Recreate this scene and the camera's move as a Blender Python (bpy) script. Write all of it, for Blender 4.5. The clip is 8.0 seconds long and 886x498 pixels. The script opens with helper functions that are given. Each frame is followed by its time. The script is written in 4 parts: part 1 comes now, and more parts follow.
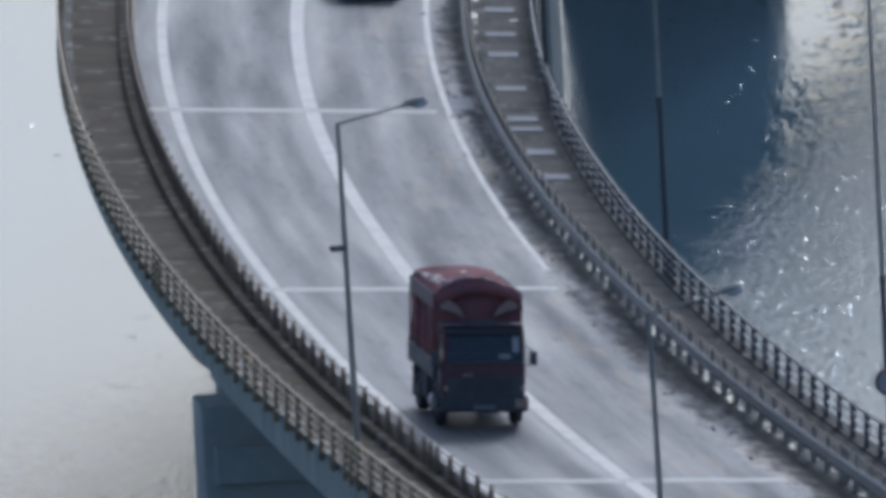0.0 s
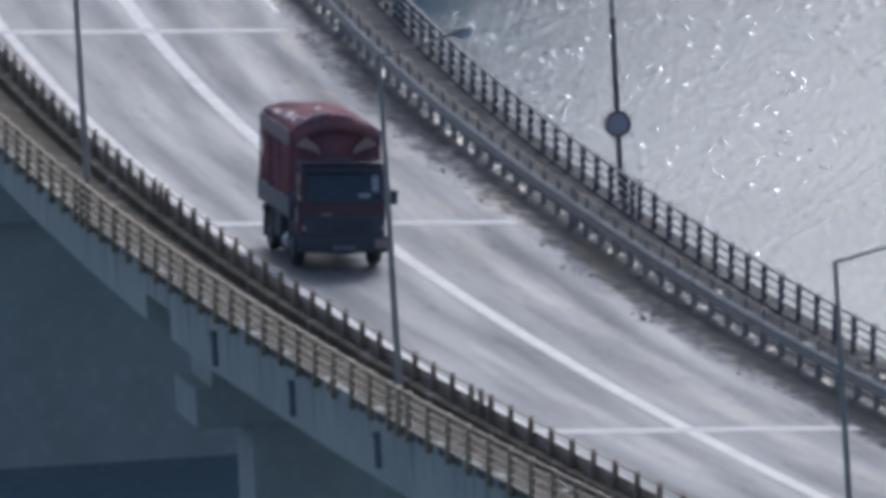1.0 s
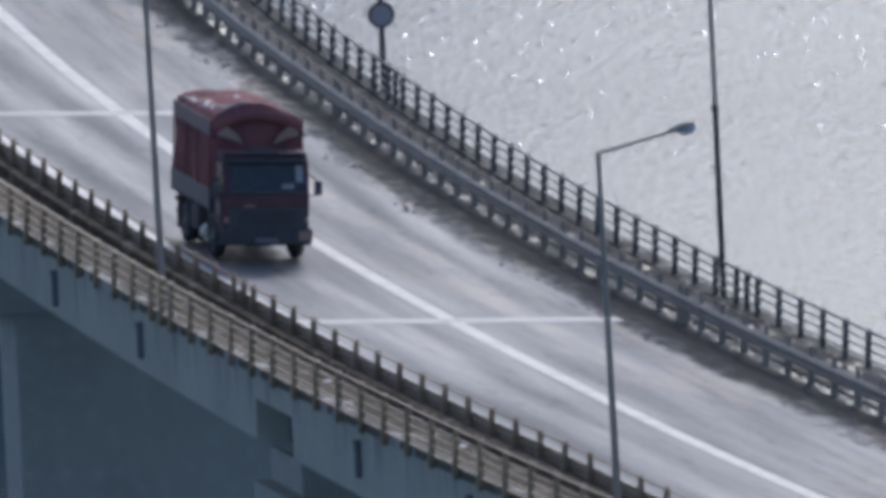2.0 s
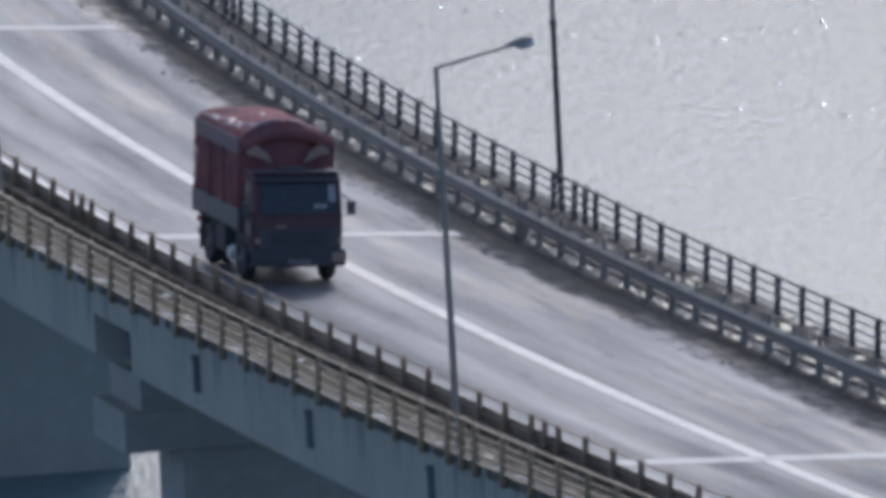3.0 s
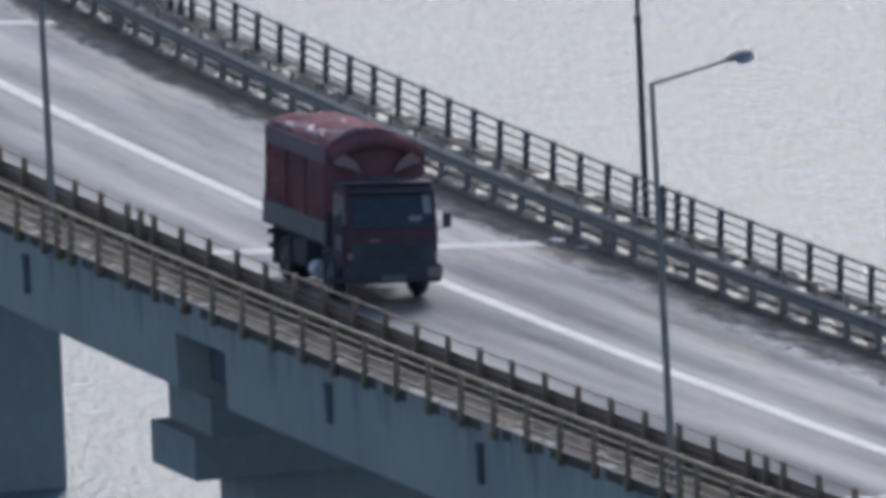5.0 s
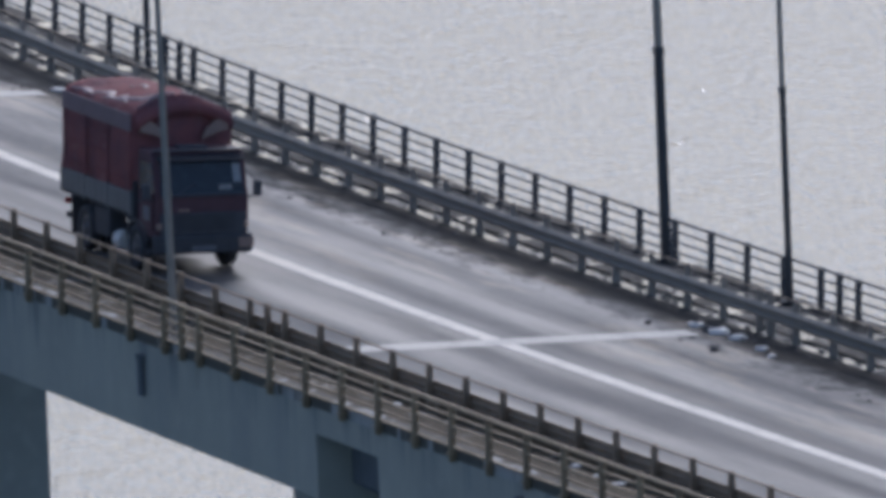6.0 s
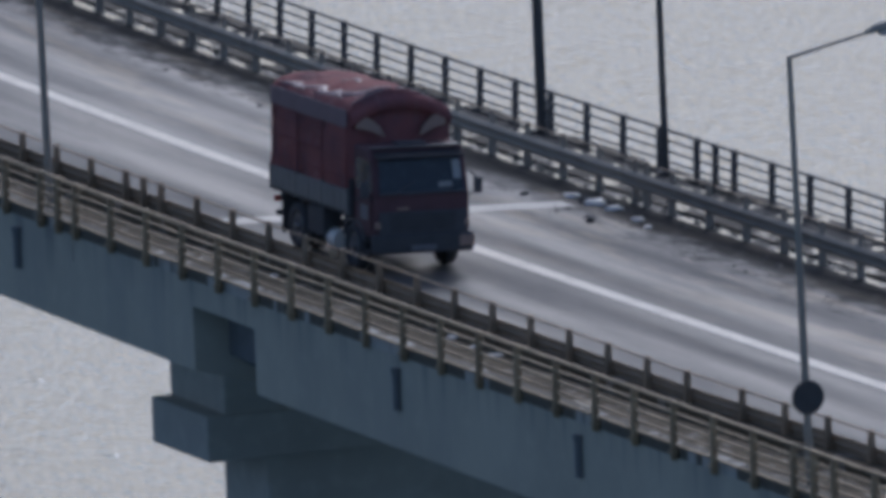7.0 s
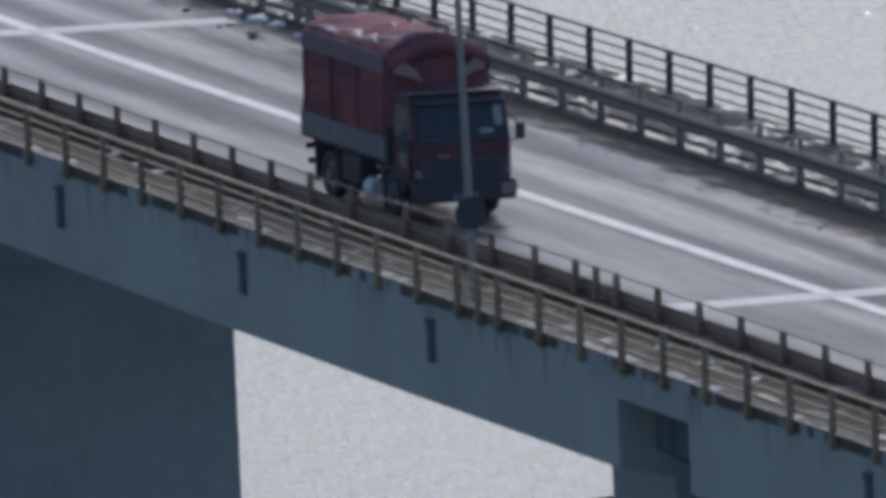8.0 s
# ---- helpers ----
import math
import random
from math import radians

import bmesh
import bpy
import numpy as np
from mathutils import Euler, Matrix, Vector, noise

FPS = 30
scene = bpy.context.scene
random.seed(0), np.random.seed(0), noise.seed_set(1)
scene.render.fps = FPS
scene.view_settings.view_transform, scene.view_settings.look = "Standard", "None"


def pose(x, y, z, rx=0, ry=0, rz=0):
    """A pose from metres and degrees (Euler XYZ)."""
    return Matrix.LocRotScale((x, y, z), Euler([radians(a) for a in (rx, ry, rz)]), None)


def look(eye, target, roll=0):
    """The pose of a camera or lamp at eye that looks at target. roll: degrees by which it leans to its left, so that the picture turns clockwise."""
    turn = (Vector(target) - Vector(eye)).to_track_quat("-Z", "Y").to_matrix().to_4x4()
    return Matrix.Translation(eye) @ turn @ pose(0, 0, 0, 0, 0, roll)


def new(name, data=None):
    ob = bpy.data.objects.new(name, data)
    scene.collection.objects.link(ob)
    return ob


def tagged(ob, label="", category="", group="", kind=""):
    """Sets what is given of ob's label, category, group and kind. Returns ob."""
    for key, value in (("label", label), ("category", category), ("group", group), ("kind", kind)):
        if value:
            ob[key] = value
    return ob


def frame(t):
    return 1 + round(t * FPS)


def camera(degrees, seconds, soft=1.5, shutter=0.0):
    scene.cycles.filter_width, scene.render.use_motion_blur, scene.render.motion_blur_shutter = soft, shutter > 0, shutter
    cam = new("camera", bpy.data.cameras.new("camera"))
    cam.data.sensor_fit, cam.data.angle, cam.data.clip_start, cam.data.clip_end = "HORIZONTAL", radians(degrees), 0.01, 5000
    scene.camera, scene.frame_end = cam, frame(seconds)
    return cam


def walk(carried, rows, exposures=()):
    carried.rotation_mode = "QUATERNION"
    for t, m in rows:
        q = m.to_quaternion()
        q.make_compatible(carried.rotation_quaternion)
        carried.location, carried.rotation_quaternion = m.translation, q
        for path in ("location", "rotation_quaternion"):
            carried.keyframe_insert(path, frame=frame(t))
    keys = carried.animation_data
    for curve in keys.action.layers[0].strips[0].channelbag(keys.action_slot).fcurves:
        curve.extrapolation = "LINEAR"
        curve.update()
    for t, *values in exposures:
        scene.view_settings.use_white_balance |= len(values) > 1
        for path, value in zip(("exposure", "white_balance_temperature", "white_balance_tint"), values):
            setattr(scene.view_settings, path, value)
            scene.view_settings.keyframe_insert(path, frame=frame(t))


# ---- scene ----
# ---------------------------------------------------------------- camera
EYE = (0.0, 0.0, 90.76)
cam = camera(1.6227, 8.0, soft=5.0)
walk(cam, [
    (0.0, look(EYE, (-24.47, 769.03, 0.0), -2.95)),
    (0.1, look(EYE, (-23.53, 764.83, 0.0), -2.94)),
    (0.2, look(EYE, (-22.52, 755.93, 0.0), -2.93)),
    (0.3, look(EYE, (-21.63, 747.03, 0.0), -2.92)),
    (0.4, look(EYE, (-20.75, 738.13, 0.0), -2.91)),
    (0.5, look(EYE, (-19.93, 728.76, 0.0), -2.90)),
    (0.6, look(EYE, (-19.20, 722.74, 0.0), -2.90)),
    (0.7, look(EYE, (-18.52, 718.58, 0.0), -2.90)),
    (0.8, look(EYE, (-17.96, 716.74, 0.0), -2.90)),
    (0.9, look(EYE, (-17.44, 716.52, 0.0), -2.90)),
    (1.0, look(EYE, (-16.86, 715.84, 0.0), -2.90)),
    (1.1, look(EYE, (-16.27, 714.09, 0.0), -2.90)),
    (1.2, look(EYE, (-15.71, 711.47, 0.0), -2.90)),
    (1.3, look(EYE, (-15.09, 707.96, 0.0), -2.90)),
    (1.4, look(EYE, (-14.47, 704.46, 0.0), -2.90)),
    (1.5, look(EYE, (-13.87, 701.39, 0.0), -2.90)),
    (1.7, look(EYE, (-12.72, 697.62, 0.0), -2.82)),
    (2.8, look(EYE, (-8.22, 684.03, 0.0), -2.74)),
    (3.0, look(EYE, (-7.47, 678.72, 0.0), -2.77)),
    (3.5, look(EYE, (-4.77, 665.26, 0.0), -2.75)),
    (4.0, look(EYE, (-1.39, 653.26, 0.0), -2.66)),
    (4.2, look(EYE, (-0.49, 650.04, 0.0), -2.60)),
    (5.3, look(EYE, (2.31, 636.94, 0.0), -2.47)),
    (5.5, look(EYE, (3.92, 630.77, 0.0), -2.43)),
    (6.0, look(EYE, (10.87, 618.34, 0.0), -2.28)),
    (6.1, look(EYE, (12.95, 617.21, 0.0), -2.32)),
    (6.3, look(EYE, (16.93, 614.83, 0.0), -2.33)),
    (6.5, look(EYE, (18.20, 611.92, 0.0), -2.32)),
    (6.7, look(EYE, (16.19, 608.19, 0.0), -2.38)),
    (6.9, look(EYE, (13.22, 603.34, 0.0), -2.41)),
    (7.0, look(EYE, (12.86, 600.46, 0.0), -2.42)),
    (7.1, look(EYE, (13.30, 597.10, 0.0), -2.46)),
    (7.3, look(EYE, (14.60, 592.2, 0.0), -2.52)),
    (7.5, look(EYE, (15.66, 586.6, 0.0), -2.57)),
    (7.6, look(EYE, (16.04, 583.9, 0.0), -2.58)),
    (7.7, look(EYE, (16.42, 581.25, 0.0), -2.59)),
    (7.8, look(EYE, (16.82, 579.58, 0.0), -2.60)),
    (7.9, look(EYE, (17.56, 577.55, 0.0), -2.61)),
    (8.0, look(EYE, (18.45, 575.55, 0.0), -2.62)),
], exposures=[(0.0, -0.46, 5190, 10), (0.5, -0.34, 5310, 11), (1.5, -0.21, 5440, 14), (3.5, -0.23, 5430, 14), (5.5, -0.24, 5420, 14), (6.0, -0.40, 5420, 15), (6.5, -0.66, 5360, 13), (7.0, -0.66, 5350, 14), (7.5, -0.53, 5400, 14), (8.0, -0.43, 5400, 13)])

# ---------------------------------------------------------------- light
SUN_EL, SUN_AZ = radians(35), radians(14)      # ahead of the camera and a little to its right
world = bpy.data.worlds.new("sky")
scene.world = world
world.use_nodes = True
wn, wl = world.node_tree.nodes, world.node_tree.links
sky = wn.new("ShaderNodeTexSky")
sky.sky_type, sky.sun_disc = "NISHITA", False
sky.sun_elevation, sky.sun_rotation = SUN_EL, SUN_AZ
sky.air_density, sky.dust_density, sky.ozone_density = 1.0, 3.2, 1.6
wl.new(sky.outputs["Color"], wn["Background"].inputs["Color"])
wn["Background"].inputs["Strength"].default_value = 0.13
sun = new("sun", bpy.data.lights.new("sun", "SUN"))
sun.data.energy, sun.data.angle, sun.data.color = 1.2, radians(11), (1.0, 0.96, 0.9)
toward = Vector((math.sin(SUN_AZ) * math.cos(SUN_EL), math.cos(SUN_AZ) * math.cos(SUN_EL), math.sin(SUN_EL)))
sun.matrix_world = look(tuple(toward * 300), (0, 0, 0))


WATER_Z = -10.4


# ---------------------------------------------------------------- materials
class Mat:
    """A node material with a principled shader and short ways to add colour noise and relief."""

    def __init__(self, name, colour, rough=0.6, metal=0.0, uv=False):
        self.m = bpy.data.materials.new(name)
        self.m.use_nodes = True
        self.t = self.m.node_tree
        self.b = self.t.nodes["Principled BSDF"]
        self.b.inputs["Base Color"].default_value = (*colour, 1)
        self.b.inputs["Roughness"].default_value = rough
        self.b.inputs["Metallic"].default_value = metal
        self.colour = None
        self.base = colour
        self.uv = uv

    def node(self, kind, **sets):
        n = self.t.nodes.new(kind)
        for k, v in sets.items():
            n.inputs[k].default_value = v
        return n

    def noise(self, scale, detail=4, rough=0.55, stretch=(1, 1, 1), uv=None):
        co = self.node("ShaderNodeTexCoord")
        mp = self.node("ShaderNodeMapping")
        mp.inputs["Scale"].default_value = stretch
        self.t.links.new(co.outputs["UV" if (self.uv if uv is None else uv) else "Object"], mp.inputs["Vector"])
        n = self.node("ShaderNodeTexNoise", Scale=scale, Detail=detail, Roughness=rough)
        self.t.links.new(mp.outputs["Vector"], n.inputs["Vector"])
        return n.outputs["Fac"]

    def ramp(self, fac, lo, hi, a=0.0, b=1.0):
        n = self.node("ShaderNodeMapRange")
        for k, v in zip(("From Min", "From Max", "To Min", "To Max"), (lo, hi, a, b)):
            n.inputs[k].default_value = v
        self.t.links.new(fac, n.inputs["Value"])
        return n.outputs["Result"]

    def math(self, op, a, b):
        n = self.node("ShaderNodeMath")
        n.operation = op
        for i, v in enumerate((a, b)):
            if isinstance(v, (int, float)):
                n.inputs[i].default_value = v
            else:
                self.t.links.new(v, n.inputs[i])
        return n.outputs["Value"]

    def tint(self, fac, colour, mode="MIX"):
        n = self.node("ShaderNodeMix")
        n.data_type, n.blend_type = "RGBA", mode
        if self.colour is None:
            n.inputs[6].default_value = (*self.base, 1)
        else:
            self.t.links.new(self.colour, n.inputs[6])
        n.inputs[7].default_value = (*colour, 1)
        if isinstance(fac, (int, float)):
            n.inputs[0].default_value = fac
        else:
            self.t.links.new(fac, n.inputs[0])
        self.colour = n.outputs[2]
        self.t.links.new(self.colour, self.b.inputs["Base Color"])
        return self

    def rough(self, fac, a, b):
        self.t.links.new(self.ramp(fac, 0.3, 0.7, a, b), self.b.inputs["Roughness"])
        return self

    def bump(self, fac, strength, distance):
        n = self.node("ShaderNodeBump", Strength=strength, Distance=distance)
        self.t.links.new(fac, n.inputs["Height"])
        self.t.links.new(n.outputs["Normal"], self.b.inputs["Normal"])
        return self

    def offset(self):
        """The distance across the road, from the second coordinate of the mesh's own map."""
        co = self.node("ShaderNodeTexCoord")
        sp = self.node("ShaderNodeSeparateXYZ")
        self.t.links.new(co.outputs["UV"], sp.inputs["Vector"])
        return sp.outputs["Y"]

    def along(self):
        """The way along the road, from the first coordinate of the mesh's own map."""
        co = self.node("ShaderNodeTexCoord")
        sp = self.node("ShaderNodeSeparateXYZ")
        self.t.links.new(co.outputs["UV"], sp.inputs["Vector"])
        return sp.outputs["X"]

    def random(self):
        return self.node("ShaderNodeObjectInfo").outputs["Random"]


def worn(name, colour, rough=0.6, metal=0.0, dark=0.5, scale=3.0, vary=0.0):
    """Paint, metal or plastic with grime in two sizes and a fine relief."""
    m = Mat(name, colour, rough, metal)
    m.tint(m.ramp(m.noise(scale, 6), 0.45, 0.75, 0, 0.55), tuple(c * dark for c in colour))
    m.tint(m.ramp(m.noise(scale * 9, 3), 0.5, 0.8, 0, 0.35), tuple(min(1, c * 1.5 + 0.02) for c in colour))
    if vary:
        m.tint(m.math("MULTIPLY", m.random(), vary), tuple(c * 0.45 for c in colour))
    m.bump(m.noise(scale * 20, 3), 0.25, 0.004)
    return m.m


def water_material():
    m = Mat("sea_water", (0.075, 0.142, 0.195), 0.15)
    m.b.inputs["IOR"].default_value = 1.333
    big = m.ramp(m.noise(0.02, 3, 0.5, (1, 0.35, 1)), 0.4, 0.68, 0.25, 1.0)
    swell = m.noise(0.16, 3, 0.5, (1.0, 0.5, 1))
    chop = m.noise(1.0, 4, 0.6, (1.0, 0.15, 1))
    # smoother water in the lee of the bridge, ruffled outside it; edges set to fit the view
    co, sp = m.node("ShaderNodeTexCoord"), m.node("ShaderNodeSeparateXYZ")
    m.t.links.new(co.outputs["Object"], sp.inputs["Vector"])
    side = m.math("SUBTRACT", sp.outputs["X"], m.math("MULTIPLY", m.math("SUBTRACT", sp.outputs["Y"], 895.0), 0.06))
    edge = m.math("ADD", side, m.math("MULTIPLY", m.math("ADD", swell, m.noise(0.9, 3, 0.6, (1.0, 0.25, 1))), 3.0))
    lee = m.ramp(edge, -15.6, -13.0, 0.0, 1.0)
    far = m.ramp(sp.outputs["Y"], 800.0, 850.0, 0.6, 0.07)
    big = m.math("MULTIPLY", big, m.math("MAXIMUM", lee, far))
    fine = m.noise(4.5, 4, 0.7, (1.0, 0.14, 1))
    big = m.math("MULTIPLY", big, m.ramp(sp.outputs["Y"], 855.0, 905.0, 1.0, 2.2))
    h = m.math("ADD", m.math("MULTIPLY", m.math("ADD", m.math("MULTIPLY", swell, 0.38), m.math("MULTIPLY", chop, 0.5)), big),
               m.math("MULTIPLY", m.math("MULTIPLY", fine, m.math("MAXIMUM", lee, m.math("MULTIPLY", far, 2.2))), 0.29))
    m.bump(h, 0.6, 0.5)
    return m.m


def asphalt_material():
    m = Mat("worn_asphalt", (0.165, 0.161, 0.154), 0.55, uv=True)
    m.b.inputs["Specular IOR Level"].default_value = 0.42
    off = m.offset()
    long_streak = m.noise(1.0, 5, 0.6, (0.045, 0.9, 1))
    blot = m.noise(1.0, 6, 0.62, (0.055, 0.6, 1))
    fine = m.noise(6.0, 4, 0.6, (0.4, 1.0, 1))
    m.tint(m.ramp(long_streak, 0.34, 0.68, 0, 0.8), (0.26, 0.252, 0.238))
    m.tint(m.ramp(blot, 0.46, 0.70, 0, 0.6), (0.085, 0.085, 0.088))
    m.tint(m.ramp(fine, 0.45, 0.75, 0, 0.4), (0.10, 0.10, 0.105))
    mixed = m.math("ADD", m.math("MULTIPLY", long_streak, 0.55), m.math("ADD", m.math("MULTIPLY", blot, 0.25), m.math("MULTIPLY", m.noise(1.0, 5, 0.65, (0.14, 1.6, 1)), 0.2)))
    # wheel tracks, darker, two to a lane
    tracks = 0.0
    for centre in (-2.65, -0.95, 0.95, 2.65):
        d = m.math("ABSOLUTE", m.math("SUBTRACT", off, centre), 0)
        band = m.ramp(d, 0.1, 0.55, 0.35, 0.0)
        tracks = m.math("ADD", m.math("MULTIPLY", band, 0.28), tracks)
        m.tint(m.math("MULTIPLY", band, m.ramp(long_streak, 0.3, 0.6, 0.3, 1)), (0.12, 0.12, 0.124))
    # a darker surface on the spans towards the camera, with dusty tan blotches
    m.tint(m.ramp(m.along(), 130, 215, 0, 0.5), (0.075, 0.074, 0.072))
    patch = m.noise(1.0, 5, 0.62, (0.11, 0.85, 1))
    m.tint(m.math("MULTIPLY", m.ramp(patch, 0.5, 0.62, 0, 0.75), m.ramp(off, 0.2, 2.2, 0.15, 1.0)), (0.32, 0.265, 0.195))
    m.tint(m.ramp(m.noise(1.0, 4, 0.6, (0.5, 2.2, 1)), 0.57, 0.68, 0, 0.45), (0.075, 0.074, 0.075))
    # dirt washed to the low edge, with the barrier's shadow painted into its dark
    grit = m.noise(1.0, 5, 0.7, (0.9, 2.0, 1))
    edge = m.math("ADD", m.math("ADD", off, m.ramp(blot, 0.3, 0.7, -0.45, 0.45)), m.ramp(grit, 0.3, 0.7, -0.5, 0.5))
    m.tint(m.ramp(edge, 3.4, 4.35, 0, 0.8), (0.05, 0.048, 0.044))
    dirty = m.ramp(edge, 3.45, 3.95, 0, 0.3)
    m.t.links.new(m.math("ADD", m.ramp(mixed, 0.4, 0.6, 0.70, 0.44), m.math("ADD", dirty, tracks)), m.b.inputs["Roughness"])
    m.t.links.new(m.math("MULTIPLY", m.ramp(edge, 3.4, 4.2, 1.0, 0.12), m.ramp(m.along(), 110, 215, 0.42, 0.27)), m.b.inputs["Specular IOR Level"])
    m.bump(m.noise(14.0, 3, 0.6, (1, 1, 1)), 0.3, 0.01)
    return m.m


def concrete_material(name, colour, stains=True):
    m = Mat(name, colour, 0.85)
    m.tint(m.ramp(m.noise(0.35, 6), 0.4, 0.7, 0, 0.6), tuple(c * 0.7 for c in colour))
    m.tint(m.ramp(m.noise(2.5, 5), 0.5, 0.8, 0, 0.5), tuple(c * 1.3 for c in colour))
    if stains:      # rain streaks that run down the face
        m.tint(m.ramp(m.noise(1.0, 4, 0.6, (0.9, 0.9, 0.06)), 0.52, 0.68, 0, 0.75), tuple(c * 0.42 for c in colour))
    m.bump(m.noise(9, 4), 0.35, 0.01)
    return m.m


def stained_concrete():
    """The girders' concrete, with runs of dirt below the deck's edge."""
    m = Mat("weathered_concrete", (0.56, 0.52, 0.41), 0.9)
    m.tint(m.ramp(m.noise(0.3, 6), 0.4, 0.7, 0, 0.6), (0.40, 0.375, 0.305))
    m.tint(m.ramp(m.noise(2.5, 5), 0.5, 0.8, 0, 0.5), (0.64, 0.60, 0.48))
    runs = m.noise(1.0, 4, 0.65, (1.1, 0.0, 1), uv=True)
    co, sp = m.node("ShaderNodeTexCoord"), m.node("ShaderNodeSeparateXYZ")
    m.t.links.new(co.outputs["Object"], sp.inputs["Vector"])
    reach = m.math("ADD", sp.outputs["Z"], m.ramp(runs, 0.4, 0.75, -0.5, 0.9))
    m.tint(m.math("MULTIPLY", m.ramp(reach, -0.5, 0.3, 0.0, 0.6), m.ramp(runs, 0.47, 0.60, 0, 1)), (0.20, 0.20, 0.195))
    m.tint(m.ramp(m.noise(1.0, 4, 0.6, (0.35, 0.2, 1), uv=True), 0.52, 0.7, 0, 0.4), (0.33, 0.325, 0.30))
    m.bump(m.noise(9, 4), 0.35, 0.01)
    return m.m


def patchy_kerb():
    """Brown weathered kerb with pale stretches painted in for light caught on its top."""
    m = Mat("patchy_kerb", (0.15, 0.13, 0.10), 0.9, uv=True)
    m.tint(m.ramp(m.noise(1.0, 3, 0.6, (0.8, 1.2, 1)), 0.54, 0.60, 0, 0.9), (0.56, 0.53, 0.48))
    m.tint(m.ramp(m.noise(3.0, 4), 0.5, 0.75, 0, 0.6), (0.09, 0.08, 0.065))
    m.bump(m.noise(9, 4, uv=False), 0.3, 0.01)
    return m.m


def wet_gutter():
    """Mud in the gutter, with puddles standing in it."""
    m = Mat("wet_gutter", (0.10, 0.095, 0.085), 0.9, uv=True)
    m.tint(m.ramp(m.noise(2.0, 5), 0.45, 0.7, 0, 0.7), (0.06, 0.056, 0.05))
    wet = m.math("ADD", m.noise(1.0, 4, 0.6, (0.75, 1.6, 1)), m.ramp(m.along(), 90, 210, -0.06, 0.02))
    puddle = m.ramp(wet, 0.46, 0.51, 0, 1)
    m.tint(puddle, (0.10, 0.098, 0.09))
    m.t.links.new(m.ramp(puddle, 0, 1, 0.9, 0.10), m.b.inputs["Roughness"])
    m.bump(m.noise(14, 3), 0.06, 0.004)
    return m.m


def dusty_walkway():
    m = Mat("dusty_walkway_screed", (0.15, 0.138, 0.118), 0.95, uv=True)
    m.tint(m.ramp(m.noise(1.0, 6, 0.6, (0.5, 0.9, 1)), 0.45, 0.68, 0, 0.75), (0.055, 0.05, 0.043))
    m.tint(m.ramp(m.noise(1.0, 5, 0.65, (0.55, 1.4, 1)), 0.58, 0.64, 0, 0.7), (0.29, 0.265, 0.23))
    pools(m, (0.8, 1.3, 1), 0.53, 0.585)
    m.bump(m.noise(9, 4), 0.08, 0.006)
    return m.m


def pools(m, stretch, lo, hi):
    """Shallow pools of rain water standing on a dull surface."""
    wet = m.math("ADD", m.noise(1.0, 4, 0.6, stretch, uv=True), m.ramp(m.along(), 80, 140, -0.12, 0.0))
    pool = m.ramp(wet, lo, hi, 0, 1)
    m.t.links.new(m.ramp(pool, 0, 1, 0.92, 0.12), m.b.inputs["Roughness"])
    m.t.links.new(m.ramp(pool, 0, 1, 0.15, 0.5), m.b.inputs["Specular IOR Level"])


def screed_material():
    m = Mat("walkway_screed", (0.135, 0.108, 0.07), 0.95)
    m.tint(m.ramp(m.noise(0.5, 6), 0.45, 0.7, 0, 0.7), (0.06, 0.05, 0.04))
    pools(m, (0.7, 1.5, 1), 0.60, 0.65)
    m.tint(m.ramp(m.noise(1.3, 5), 0.58, 0.64, 0, 0.8), (0.30, 0.265, 0.22))
    m.bump(m.noise(9, 4), 0.35, 0.01)
    return m.m


def tarp_material():
    m = Mat("red_tarpaulin", (0.31, 0.125, 0.12), 0.8)
    m.b.inputs["Specular IOR Level"].default_value = 0.08
    m.tint(m.ramp(m.noise(1.6, 5), 0.42, 0.72, 0, 0.7), (0.16, 0.10, 0.115))
    m.tint(m.ramp(m.noise(5.0, 5, 0.6, (1, 1, 0.3)), 0.55, 0.8, 0, 0.6), (0.30, 0.19, 0.19))
    # pale streaks painted in for highlights on the creases
    m.tint(m.ramp(m.noise(1.4, 4, 0.6, (0.8, 2.2, 2.2)), 0.60, 0.64, 0, 0.3), (0.38, 0.22, 0.21))
    h = m.math("ADD", m.noise(2.2, 4), m.math("MULTIPLY", m.noise(9, 3), 0.25))
    m.bump(h, 0.8, 0.09)
    return m.m


def glass_material(name, colour):
    m = Mat(name, colour, 0.06)
    m.b.inputs["Transmission Weight"].default_value = 0.25
    m.tint(m.ramp(m.noise(4, 3), 0.5, 0.8, 0, 0.4), tuple(c * 2 + 0.01 for c in colour))
    return m.m


WATER = water_material()
RIPPLE = Mat("ripple_water", (0.015, 0.042, 0.055), 0.12)
RIPPLE.b.inputs["IOR"].default_value = 1.333
RIPPLE = RIPPLE.bump(RIPPLE.noise(6.0, 3), 0.2, 0.05).m
ASPHALT = asphalt_material()
CONCRETE = stained_concrete()
# dark tone: the hinge recess's shade put into the colour, also for pipes
SHADEPIPE = concrete_material("recess_shade_and_pipe_concrete", (0.21, 0.21, 0.212))
PIER = concrete_material("pier_concrete", (0.56, 0.535, 0.465), False)
WALK = screed_material()
WALKDUST = dusty_walkway()
PATCHY = patchy_kerb()
JOINT = worn("joint_mortar", (0.40, 0.385, 0.35), 0.47, 0, 0.7, 1.5)
GUTTER = wet_gutter()
SLAB = concrete_material("cover_slab_concrete", (0.36, 0.355, 0.34), False)
LINE = worn("road_paint", (0.62, 0.575, 0.50), 0.52, 0, 0.4, 1.3)
